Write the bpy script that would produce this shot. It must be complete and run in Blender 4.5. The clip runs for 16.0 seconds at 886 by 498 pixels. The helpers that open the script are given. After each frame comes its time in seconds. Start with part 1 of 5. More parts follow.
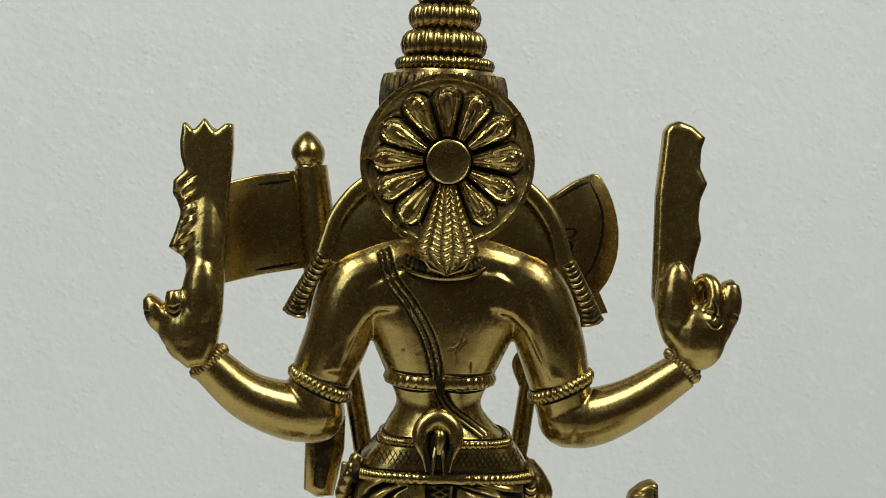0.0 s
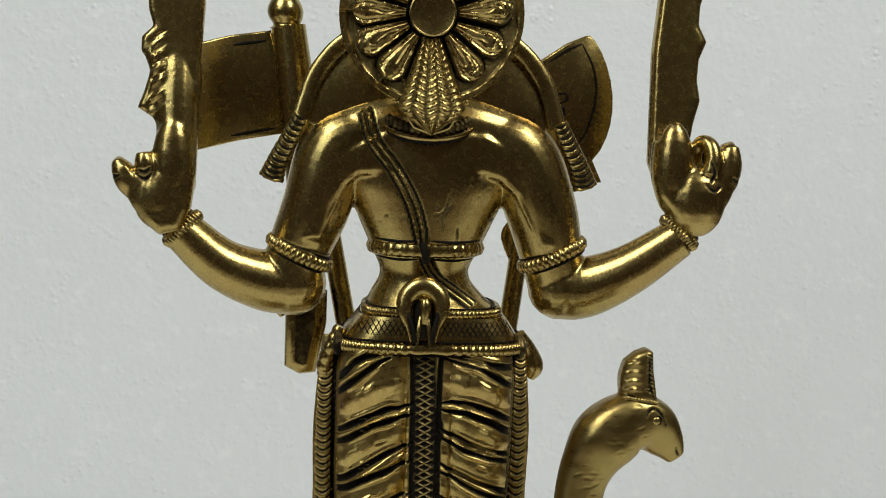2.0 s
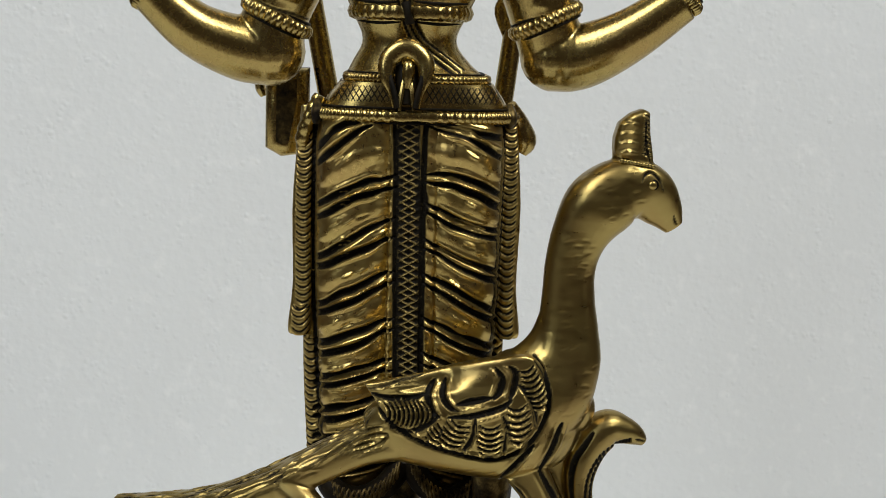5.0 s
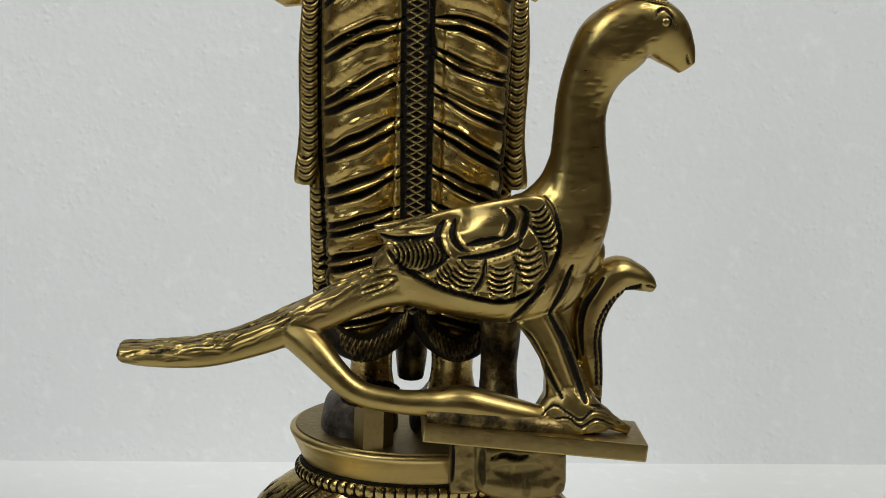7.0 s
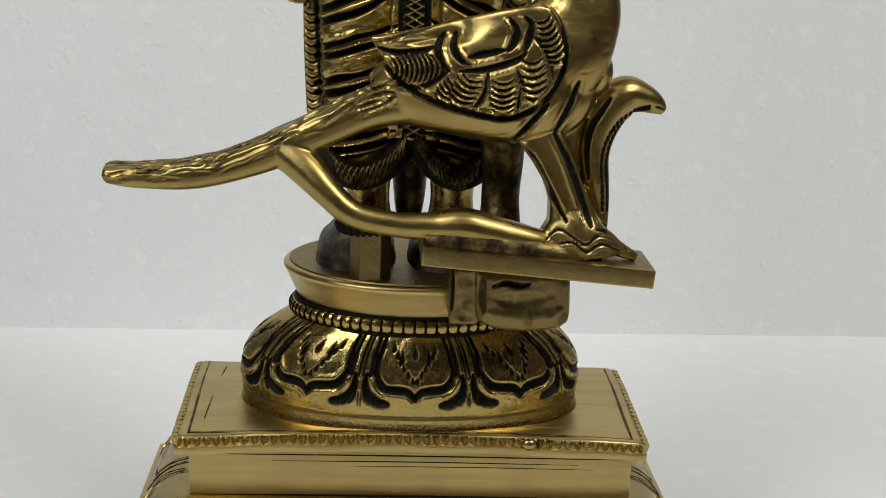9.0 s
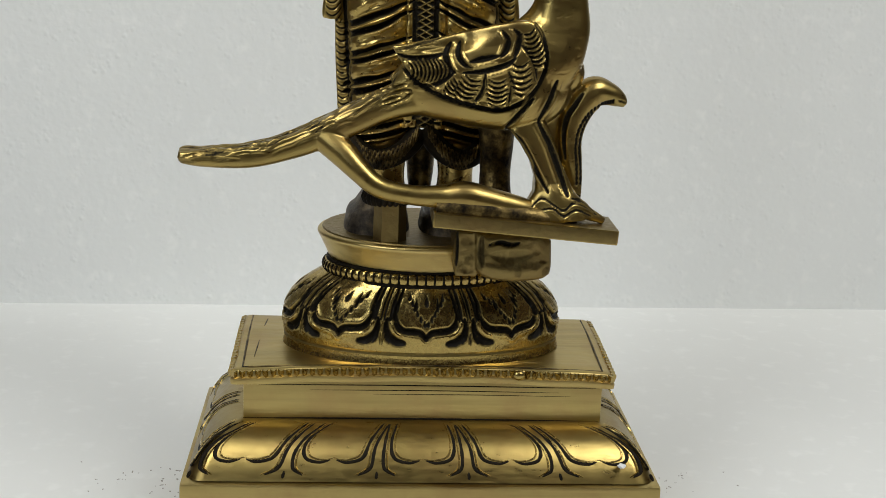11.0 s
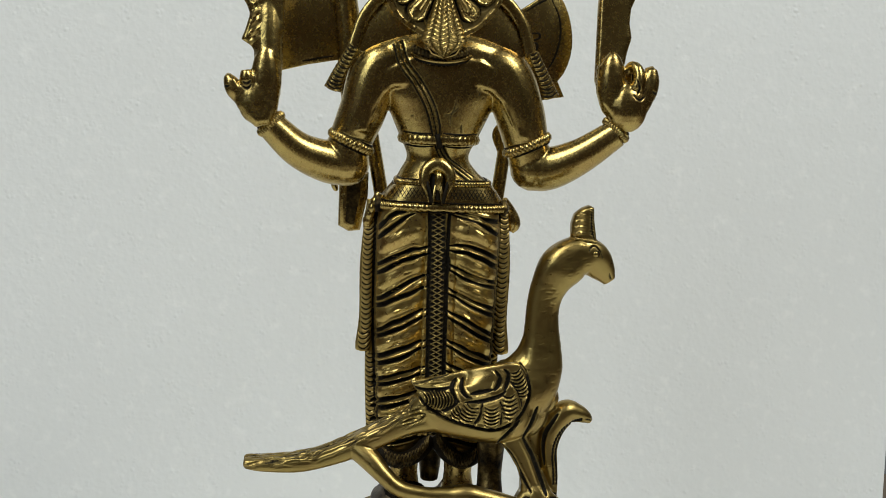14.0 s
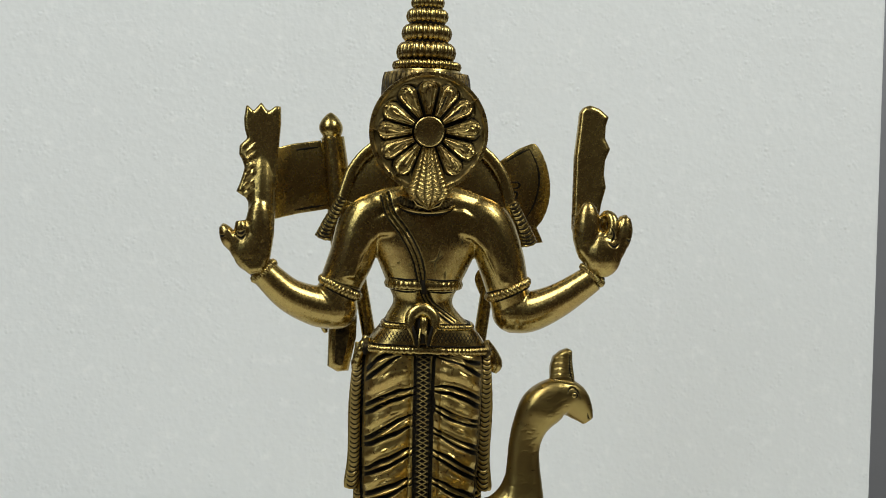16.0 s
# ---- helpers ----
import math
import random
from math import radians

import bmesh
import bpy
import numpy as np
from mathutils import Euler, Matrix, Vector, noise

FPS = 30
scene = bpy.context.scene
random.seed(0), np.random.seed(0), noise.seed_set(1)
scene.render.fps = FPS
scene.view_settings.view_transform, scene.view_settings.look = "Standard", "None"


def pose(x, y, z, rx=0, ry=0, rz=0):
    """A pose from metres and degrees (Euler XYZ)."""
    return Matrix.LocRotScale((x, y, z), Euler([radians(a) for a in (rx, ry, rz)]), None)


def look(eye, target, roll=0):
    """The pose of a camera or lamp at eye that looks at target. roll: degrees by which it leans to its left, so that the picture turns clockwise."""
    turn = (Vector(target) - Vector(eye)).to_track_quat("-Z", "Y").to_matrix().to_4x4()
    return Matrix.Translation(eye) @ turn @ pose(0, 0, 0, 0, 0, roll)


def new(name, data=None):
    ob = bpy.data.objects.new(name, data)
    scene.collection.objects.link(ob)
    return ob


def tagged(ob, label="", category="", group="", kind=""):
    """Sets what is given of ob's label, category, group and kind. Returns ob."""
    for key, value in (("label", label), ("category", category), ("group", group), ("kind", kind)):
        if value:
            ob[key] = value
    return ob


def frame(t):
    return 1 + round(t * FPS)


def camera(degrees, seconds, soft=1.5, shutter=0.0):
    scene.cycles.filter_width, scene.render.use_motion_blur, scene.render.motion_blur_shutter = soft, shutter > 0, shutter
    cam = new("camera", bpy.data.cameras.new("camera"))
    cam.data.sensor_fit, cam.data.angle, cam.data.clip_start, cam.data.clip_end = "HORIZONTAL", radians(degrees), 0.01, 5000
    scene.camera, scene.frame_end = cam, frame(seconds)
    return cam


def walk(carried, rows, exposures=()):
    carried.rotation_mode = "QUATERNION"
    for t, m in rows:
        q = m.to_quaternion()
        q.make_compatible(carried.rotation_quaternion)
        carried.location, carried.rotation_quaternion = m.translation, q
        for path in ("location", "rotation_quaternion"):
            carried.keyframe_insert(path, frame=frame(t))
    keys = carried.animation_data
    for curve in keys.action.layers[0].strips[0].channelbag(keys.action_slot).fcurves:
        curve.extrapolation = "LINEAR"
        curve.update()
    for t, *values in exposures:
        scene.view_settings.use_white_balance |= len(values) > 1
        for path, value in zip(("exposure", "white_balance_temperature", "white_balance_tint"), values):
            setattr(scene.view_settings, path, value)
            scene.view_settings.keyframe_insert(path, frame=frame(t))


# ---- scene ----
cam = camera(36.66, 16.0, soft=0.9)
# seconds, x, y, z in metres, pitch, roll, yaw in degrees
PATH = [
    (0, -0.0349, -0.4821, 0.3977, -3.176, -2.144, -3.410),
    (0.5, -0.0348, -0.4766, 0.3937, -3.983, -2.144, -3.479),
    (1, -0.0343, -0.4713, 0.3895, -4.831, -2.131, -3.553),
    (1.5, -0.0330, -0.4664, 0.3833, -5.566, -2.138, -3.666),
    (2, -0.0306, -0.4612, 0.3733, -6.181, -1.978, -3.787),
    (2.5, -0.0269, -0.4564, 0.3630, -6.757, -1.928, -3.802),
    (3, -0.0220, -0.4519, 0.3535, -7.528, -1.915, -3.585),
    (3.5, -0.0172, -0.4481, 0.3454, -8.257, -1.877, -3.139),
    (4, -0.0131, -0.4456, 0.3378, -8.853, -1.824, -2.580),
    (4.62, -0.0102, -0.4432, 0.3275, -9.443, -1.775, -2.188),
    (5.25, -0.0110, -0.4430, 0.3163, -9.783, -1.744, -2.145),
    (5.88, -0.0131, -0.4436, 0.3052, -10.185, -1.737, -2.281),
    (6.5, -0.0144, -0.4437, 0.2953, -10.956, -1.759, -2.415),
    (7, -0.0149, -0.4442, 0.2876, -11.807, -1.847, -2.498),
    (7.5, -0.0145, -0.4427, 0.2805, -12.669, -1.820, -2.539),
    (8, -0.0142, -0.4394, 0.2720, -13.578, -1.872, -2.588),
    (8.5, -0.0147, -0.4359, 0.2635, -14.469, -2.091, -2.649),
    (9, -0.0145, -0.4337, 0.2557, -15.432, -2.122, -2.605),
    (9.62, -0.0166, -0.4461, 0.2499, -16.135, -2.186, -2.743),
    (10.25, -0.0215, -0.4817, 0.2528, -16.053, -2.127, -3.034),
    (10.88, -0.0271, -0.5261, 0.2641, -15.344, -2.040, -3.309),
    (11.5, -0.0313, -0.5644, 0.2833, -14.205, -2.021, -3.399),
    (12, -0.0333, -0.5935, 0.3035, -13.341, -2.048, -3.264),
    (12.5, -0.0360, -0.6142, 0.3205, -12.107, -2.096, -3.315),
    (13, -0.0393, -0.6313, 0.3368, -10.552, -2.155, -3.438),
    (13.5, -0.0425, -0.6480, 0.3492, -9.034, -2.271, -3.537),
    (14, -0.0464, -0.6659, 0.3575, -7.590, -2.297, -3.666),
    (14.5, -0.0494, -0.6819, 0.3629, -6.341, -2.353, -3.737),
    (15, -0.0509, -0.6948, 0.3680, -5.030, -2.322, -3.830),
    (15.5, -0.0499, -0.6980, 0.3723, -3.848, -2.241, -3.999),
    (16, -0.0472, -0.6956, 0.3767, -2.807, -2.108, -4.181),
]
walk(cam, [(t, pose(x, y, z, 90 + pitch, roll, yaw)) for t, x, y, z, pitch, roll, yaw in PATH], [(0.0, 0.0, 6600, 5), (2.0, 0.07, 6420, 8), (3.5, 0.10, 6380, 10), (7.0, 0.10, 6380, 11), (9.0, 0.11, 6470, 11), (12.5, 0.08, 6500, 8), (16.0, 0.10, 6450, 7)])

# ---- light: a panel at each side over the table, a window behind and to the side ----
world = bpy.data.worlds.new("world")
scene.world = world
world.use_nodes = True
world.node_tree.nodes["Background"].inputs[0].default_value = (0.55, 0.62, 0.70, 1)
world.node_tree.nodes["Background"].inputs[1].default_value = 0.05


def area_lamp(name, at, target, wide, deep, watts, colour):
    data = bpy.data.lights.new(name, "AREA")
    data.shape, data.size, data.size_y = "RECTANGLE", wide, deep
    data.energy, data.color = watts, colour
    ob = new(name, data)
    ob.matrix_world = look(at, target)
    return ob


area_lamp("panel_lamp", (-0.95, -0.95, 1.95), (0.0, 0.0, 0.2), 0.8, 0.9, 19.2, (1.0, 0.995, 0.95))
area_lamp("panel_lamp", (1.10, -0.95, 1.95), (0.0, 0.0, 0.2), 0.8, 0.9, 26.5, (1.0, 0.995, 0.95))
area_lamp("window_lamp", (-1.45, -1.7, 1.45), (0, 0, 0.3), 0.7, 1.2, 8, (0.86, 0.94, 1.0))


# ---- materials ----
from mathutils.bvhtree import BVHTree


def material(name):
    m = bpy.data.materials.new(name)
    m.use_nodes = True
    return m, m.node_tree.nodes, m.node_tree.links, m.node_tree.nodes["Principled BSDF"]


def noise_node(n, l, scale, detail=3.0, rough=0.6, coord="Object", stretch=None):
    tc = n.new("ShaderNodeTexCoord")
    t = n.new("ShaderNodeTexNoise")
    t.inputs["Scale"].default_value, t.inputs["Detail"].default_value, t.inputs["Roughness"].default_value = scale, detail, rough
    if stretch:
        mp = n.new("ShaderNodeMapping")
        mp.inputs["Scale"].default_value = stretch
        l.new(tc.outputs[coord], mp.inputs["Vector"])
        l.new(mp.outputs[0], t.inputs["Vector"])
    else:
        l.new(tc.outputs[coord], t.inputs["Vector"])
    return t.outputs["Fac"]


def ramp(n, l, src, stops):
    r = n.new("ShaderNodeValToRGB")
    r.color_ramp.elements[0].position, r.color_ramp.elements[0].color = stops[0][0], (*stops[0][1], 1)
    r.color_ramp.elements[1].position, r.color_ramp.elements[1].color = stops[-1][0], (*stops[-1][1], 1)
    for p, c in stops[1:-1]:
        r.color_ramp.elements.new(p).color = (*c, 1)
    l.new(src, r.inputs[0])
    return r.outputs[0]


def span(n, l, src, a, b, lo, hi):
    r = n.new("ShaderNodeMapRange")
    r.inputs[1].default_value, r.inputs[2].default_value, r.inputs[3].default_value, r.inputs[4].default_value = a, b, lo, hi
    l.new(src, r.inputs[0])
    return r.outputs[0]


def bump(n, l, p, src, strength, dist, before=None):
    b = n.new("ShaderNodeBump")
    b.inputs["Strength"].default_value, b.inputs["Distance"].default_value = strength, dist
    l.new(src, b.inputs["Height"])
    if before:
        l.new(before, b.inputs["Normal"])
    l.new(b.outputs[0], p.inputs["Normal"])
    return b.outputs[0]


def brass(name, tone, r0, r1, stretch, dents=0.18, streak=None, scratch=0.10):
    """Cast brass with brown and pale areas, dents, fine file marks; the attribute wax marks dark polish left in
    engraved lines and darkens low spots of braid and disc.
    """
    m, n, l, p = material(name)
    big = noise_node(n, l, 130 if streak else 34, 4, 0.6, "Object", streak)
    warm = noise_node(n, l, 48, 4, 0.65)
    fine = noise_node(n, l, 520, 3, 0.6, "Object", stretch)
    flat = ramp(n, l, big, [(0.30, tuple(c * 0.84 for c in tone)), (0.50, tone), (0.75, tuple(c * 1.10 for c in tone))])
    brown = n.new("ShaderNodeMix")
    brown.data_type, brown.blend_type = "RGBA", "MIX"
    l.new(span(n, l, warm, 0.45, 0.72, 0.0, 0.6), brown.inputs["Factor"])
    l.new(flat, brown.inputs["A"])
    brown.inputs["B"].default_value = (tone[0] * 0.84, tone[1] * 0.72, tone[2] * 0.78, 1)
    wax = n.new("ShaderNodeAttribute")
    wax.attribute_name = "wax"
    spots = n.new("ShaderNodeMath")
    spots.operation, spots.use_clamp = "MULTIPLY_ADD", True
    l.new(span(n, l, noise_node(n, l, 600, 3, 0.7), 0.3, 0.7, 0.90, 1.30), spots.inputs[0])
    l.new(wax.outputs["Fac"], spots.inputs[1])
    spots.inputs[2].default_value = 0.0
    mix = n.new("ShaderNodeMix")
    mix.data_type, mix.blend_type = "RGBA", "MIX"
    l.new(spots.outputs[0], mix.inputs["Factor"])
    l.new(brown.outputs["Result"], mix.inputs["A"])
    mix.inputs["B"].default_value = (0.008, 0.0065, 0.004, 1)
    p.inputs["Specular IOR Level"].default_value = 0.10
    l.new(mix.outputs["Result"], p.inputs["Base Color"])
    l.new(span(n, l, spots.outputs[0], 0.3, 1.0, 1.0, 0.15), p.inputs["Metallic"])
    rough = n.new("ShaderNodeMath")
    rough.operation = "MULTIPLY_ADD"
    l.new(spots.outputs[0], rough.inputs[0])
    rough.inputs[1].default_value = 0.28
    l.new(span(n, l, fine, 0.3, 0.7, r0, r1), rough.inputs[2])
    l.new(rough.outputs[0], p.inputs["Roughness"])
    b0 = bump(n, l, p, noise_node(n, l, 60, 2), 0.05, 0.0030)
    b1 = bump(n, l, p, noise_node(n, l, 260, 3), dents, 0.0009, b0)
    bump(n, l, p, fine, scratch, 0.0004, b1)
    return m


BRASS = brass("polished_antique_brass", (0.41, 0.307, 0.104), 0.24, 0.29, (1, 1, 1), 0.05, None, 0.04)
CLOTH = brass("cast_cloth_brass", (0.50, 0.370, 0.122), 0.25, 0.37, (1, 1, 1), 0.15)
SATIN = brass("satin_brass", (0.40, 0.298, 0.100), 0.21, 0.32, (1, 1, 1), 0.16)
FILED = brass("filed_brass", (0.355, 0.264, 0.089), 0.27, 0.38, (0.3, 1, 1.0), 0.08, None, 0.08)
GREY_DUST, _n, _l, _p = material("grey_dust")
_p.inputs["Base Color"].default_value = (0.34, 0.32, 0.30, 1)
_p.inputs["Roughness"].default_value = 0.9
BRUSHED = brass("brushed_brass", (0.50, 0.385, 0.148), 0.28, 0.42, (0.10, 1, 1.6), 0.14, (0.05, 1, 1.5))
CHASED = brass("chased_brass", (0.43, 0.315, 0.105), 0.22, 0.36, (1, 1, 1), 0.25)
WORN = brass("rough_worn_brass", (0.235, 0.175, 0.066), 0.36, 0.50, (1, 1, 1), 0.3)


# brown-black patina colour; also serves as painted shade inside the curled hand
def patina_and_shade():
    m, n, l, p = material("dark_patina_and_shade")
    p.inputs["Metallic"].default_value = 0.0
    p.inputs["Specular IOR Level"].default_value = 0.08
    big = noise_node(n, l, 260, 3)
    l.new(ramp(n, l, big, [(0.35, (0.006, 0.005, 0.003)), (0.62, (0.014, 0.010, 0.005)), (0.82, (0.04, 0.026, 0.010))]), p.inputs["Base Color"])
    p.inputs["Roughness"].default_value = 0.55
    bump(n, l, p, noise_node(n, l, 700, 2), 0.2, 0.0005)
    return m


PATINA_SHADE = patina_and_shade()


def foam(name, tone, relief):
    m, n, l, p = material(name)
    tc = n.new("ShaderNodeTexCoord")
    mp = n.new("ShaderNodeMapping")
    l.new(tc.outputs["Object"], mp.inputs["Vector"])
    v = n.new("ShaderNodeTexVoronoi")
    v.inputs["Scale"].default_value = 230
    l.new(mp.outputs[0], v.inputs["Vector"])
    big = noise_node(n, l, 6, 4)
    mid = noise_node(n, l, 65, 3, 0.55)
    pits = noise_node(n, l, 85, 2)
    flat = ramp(n, l, big, [(0.3, tuple(c * 0.97 for c in tone)), (0.7, tone)])
    mix = n.new("ShaderNodeMix")
    mix.data_type, mix.blend_type = "RGBA", "MIX"
    l.new(span(n, l, pits, 0.56, 0.72, 0.0, 0.35), mix.inputs["Factor"])
    l.new(flat, mix.inputs["A"])
    mix.inputs["B"].default_value = (0.90, 0.91, 0.90, 1)
    l.new(mix.outputs["Result"], p.inputs["Base Color"])
    p.inputs["Roughness"].default_value = 0.5
    p.inputs["Specular IOR Level"].default_value = 0.4
    b1 = bump(n, l, p, v.outputs["Distance"], relief * 0.8, 0.0014)
    b2 = bump(n, l, p, mid, relief * 1.0, 0.0034, b1)
    b3 = bump(n, l, p, noise_node(n, l, 150, 2, 0.5, "Object", (1, 1, 1.5)), relief * 0.6, 0.0022, b2)
    # scattered beads that stand proud of the skin
    beads = n.new("ShaderNodeTexVoronoi")
    beads.inputs["Scale"].default_value = 250
    l.new(mp.outputs[0], beads.inputs["Vector"])
    swell = span(n, l, beads.outputs["Distance"], 0.10, 0.50, 1.0, 0.0)
    chosen = span(n, l, noise_node(n, l, 60, 3), 0.48, 0.68, 0.0, 1.0)
    times = n.new("ShaderNodeMath")
    times.operation = "MULTIPLY"
    l.new(swell, times.inputs[0])
    l.new(chosen, times.inputs[1])
    bump(n, l, p, times.outputs[0], min(1.0, relief * 2.0), 0.0012, b3)
    return m


def aged_brass():
    m, n, l, p = material("tarnished_rough_brass")
    p.inputs["Metallic"].default_value = 0.9
    big = noise_node(n, l, 140, 5, 0.7)
    l.new(ramp(n, l, big, [(0.36, (0.012, 0.009, 0.006)), (0.50, (0.075, 0.052, 0.019)), (0.70, (0.28, 0.20, 0.07))]), p.inputs["Base Color"])
    l.new(span(n, l, big, 0.3, 0.7, 0.6, 0.36), p.inputs["Roughness"])
    bump(n, l, p, noise_node(n, l, 320, 4), 0.35, 0.0012)
    return m


AGED = aged_brass()
TARNISH, _n, _l, _p = material("grey_tarnish")
_p.inputs["Metallic"].default_value = 0.55
_p.inputs["Roughness"].default_value = 0.55
_l.new(ramp(_n, _l, noise_node(_n, _l, 170, 5, 0.7), [(0.34, (0.018, 0.015, 0.013)), (0.50, (0.075, 0.060, 0.044)), (0.70, (0.20, 0.155, 0.09))]), _p.inputs["Base Color"])
bump(_n, _l, _p, noise_node(_n, _l, 300, 4), 0.3, 0.0012)
FOAM = foam("white_bead_foam", (0.79, 0.81, 0.81), 0.16)
FOAM_FLOOR = foam("white_foam_sheet", (0.80, 0.81, 0.80), 0.05)


def painted(name, tone):
    m, n, l, p = material(name)
    l.new(ramp(n, l, noise_node(n, l, 3, 5), [(0.3, tuple(c * 0.9 for c in tone)), (0.7, tone)]), p.inputs["Base Color"])
    p.inputs["Roughness"].default_value = 0.7
    bump(n, l, p, noise_node(n, l, 150, 2), 0.1, 0.002)
    return m


WALL_PAINT = painted("grey_wall_paint", (0.33, 0.34, 0.37))
ROOM_PAINT = painted("room_paint", (0.105, 0.068, 0.043))
CEILING_PAINT = painted("ceiling_paint", (0.20, 0.19, 0.18))
FLOOR_TILE = painted("dark_floor", (0.08, 0.075, 0.07))
TABLE_WOOD = painted("table_top", (0.25, 0.2, 0.15))


# ---- mesh helpers ----
def finish(name, bm, materials, parent=None, label="", smooth=True):
    me = bpy.data.meshes.new(name)
    bmesh.ops.recalc_face_normals(bm, faces=bm.faces)
    for e in bm.edges:
        e.smooth = e.calc_face_angle(0.0) < 0.75
    bm.to_mesh(me)
    bm.free()
    for m in materials:
        me.materials.append(m)
    if smooth:
        me.polygons.foreach_set("use_smooth", [True] * len(me.polygons))
    ob = new(name, me)
    if parent:
        ob.parent = parent
    if label:
        tagged(ob, label)
    return ob


def part(name, bm, material, parent, label="", smooth=True):
    return finish(name, bm, [material], parent, label, smooth)


def box(bm, lo, hi, bevel=0.0, mat=0, seg=2):
    made = bmesh.ops.create_cube(bm, size=1.0)["verts"]
    for v in made:
        v.co = Vector([lo[i] + (v.co[i] + 0.5) * (hi[i] - lo[i]) for i in range(3)])
    faces = list({f for v in made for f in v.link_faces})
    for f in faces:
        f.material_index = mat
    if bevel:
        edges = list({e for f in faces for e in f.edges})
        bmesh.ops.bevel(bm, geom=edges, offset=bevel, segments=seg, affect="EDGES", profile=0.6)


def spline(pts, n):
    """n points along a Catmull-Rom curve through tuples of any length."""
    pts = [np.array(p, float) for p in pts]
    if len(pts) == 2:
        return [pts[0] + (pts[1] - pts[0]) * k / (n - 1) for k in range(n)]
    ext = [2 * pts[0] - pts[1]] + pts + [2 * pts[-1] - pts[-2]]
    out = []
    for k in range(n):
        u = k / (n - 1) * (len(pts) - 1)
        i = min(int(u), len(pts) - 2)
        s = u - i
        a, b, c, d = ext[i:i + 4]
        out.append(0.5 * (2 * b + (c - a) * s + (2 * a - 5 * b + 4 * c - d) * s * s + (3 * b - a - 3 * c + d) * s ** 3))
    return out


def skin(bm, rings, mat=0, closed_ends=True, loop=False):
    """Faces over rings of equal length; returns the rings of vertices."""
    vs = [[bm.verts.new(p) for p in r] for r in rings]
    m = len(vs[0])
    pairs = list(zip(vs, vs[1:])) + ([(vs[-1], vs[0])] if loop else [])
    for a, b in pairs:
        for j in range(m):
            f = bm.faces.new((a[j], a[(j + 1) % m], b[(j + 1) % m], b[j]))
            f.material_index = mat
    if closed_ends and not loop:
        for r in (vs[0][::-1], vs[-1]):
            f = bm.faces.new(r)
            f.material_index = mat
    return vs


def tube(bm, pts, n=24, seg=14, mat=0, ribs=0, depth=0.0, flat=1.0, square=2.0):
    """A rod along (x, y, z, r) points; ribs: rings of swelling along it; flat: the y radius over the other; square: over 2 for flatter sides."""
    bulge = lambda a: math.copysign(abs(a) ** (2 / square), a)
    path = spline(pts, n)
    rings = []
    for k, p in enumerate(path):
        a, b = path[max(k - 1, 0)][:3], path[min(k + 1, n - 1)][:3]
        t = Vector(b - a).normalized()
        side = Vector((0, 1, 0))
        side = (side - t * side.dot(t))
        side = side.normalized() if side.length > 1e-4 else Vector((1, 0, 0))
        up = t.cross(side)
        r = max(p[3], 1e-5)
        if ribs:
            r *= 1 + depth * (abs(math.sin(math.pi * ribs * k / (n - 1))) - 0.6)
        c = Vector(p[:3])
        flat = p[4] if len(p) > 4 else flat
        rings.append([c + side * (r * flat * bulge(math.cos(q))) + up * (r * bulge(math.sin(q))) for q in (2 * math.pi * j / seg for j in range(seg))])
    return skin(bm, rings, mat)


def ribbed_ring(bm, c, a, b, r, ribs, depth=0.3, tilt=0.0, seg=8, steps=6, mat=0, roll=0.0, power=2.0):
    """A ribbed band round an oval (a, b) about c; tilt turns it about y, in degrees."""
    n = ribs * steps
    turn = Euler((radians(roll), radians(tilt), 0)).to_matrix()
    rings = []
    for k in range(n):
        q = 2 * math.pi * k / n
        rr = r * (1 + depth * (abs(math.sin(math.pi * k / steps)) - 0.6))
        o = Vector((math.cos(q), math.sin(q), 0))
        at = Vector((a * math.copysign(abs(math.cos(q)) ** (2 / power), math.cos(q)), b * math.copysign(abs(math.sin(q)) ** (2 / power), math.sin(q)), 0))
        rings.append([Vector(c) + turn @ (at + o * (rr * math.cos(w)) + Vector((0, 0, 1.15 * rr * math.sin(w)))) for w in (2 * math.pi * j / seg for j in range(seg))])
    skin(bm, rings, mat, loop=True)


def loft(bm, rows, n=30, seg=40, mat=0, power=2.0):
    """An upright body from rows (z, cx, cy, a, b)."""
    rings = []
    for z, cx, cy, a, b in spline(rows, n):
        ring = []
        for j in range(seg):
            q = 2 * math.pi * j / seg
            c, s = math.cos(q), math.sin(q)
            ring.append(Vector((cx + a * math.copysign(abs(c) ** (2 / power), c), cy + b * math.copysign(abs(s) ** (2 / power), s), z)))
        rings.append(ring)
    return skin(bm, rings, mat)


def plate(bm, outline, y, thick, mat=0, lean=0.0, bevel=0.0008, dish=0.0):
    """A cast plate: an outline in x and z at depth y; lean: metres of y for each metre of z."""
    z0 = sum(p[1] for p in outline) / len(outline)
    front = [bm.verts.new((x, y - thick / 2 + lean * (z - z0), z)) for x, z in outline]
    back = [bm.verts.new((x, y + thick / 2 + lean * (z - z0), z)) for x, z in outline]
    faces = [bm.faces.new(front), bm.faces.new(back[::-1])]
    m = len(outline)
    for j in range(m):
        faces.append(bm.faces.new((front[j], front[(j + 1) % m], back[(j + 1) % m], back[j])))
    for f in faces:
        f.material_index = mat
    edges = list(set(faces[0].edges) | set(faces[1].edges))
    bmesh.ops.recalc_face_normals(bm, faces=faces)
    if bevel:
        bmesh.ops.bevel(bm, geom=edges, offset=bevel, segments=4 if bevel > 0.002 else 2, affect="EDGES", profile=0.5)


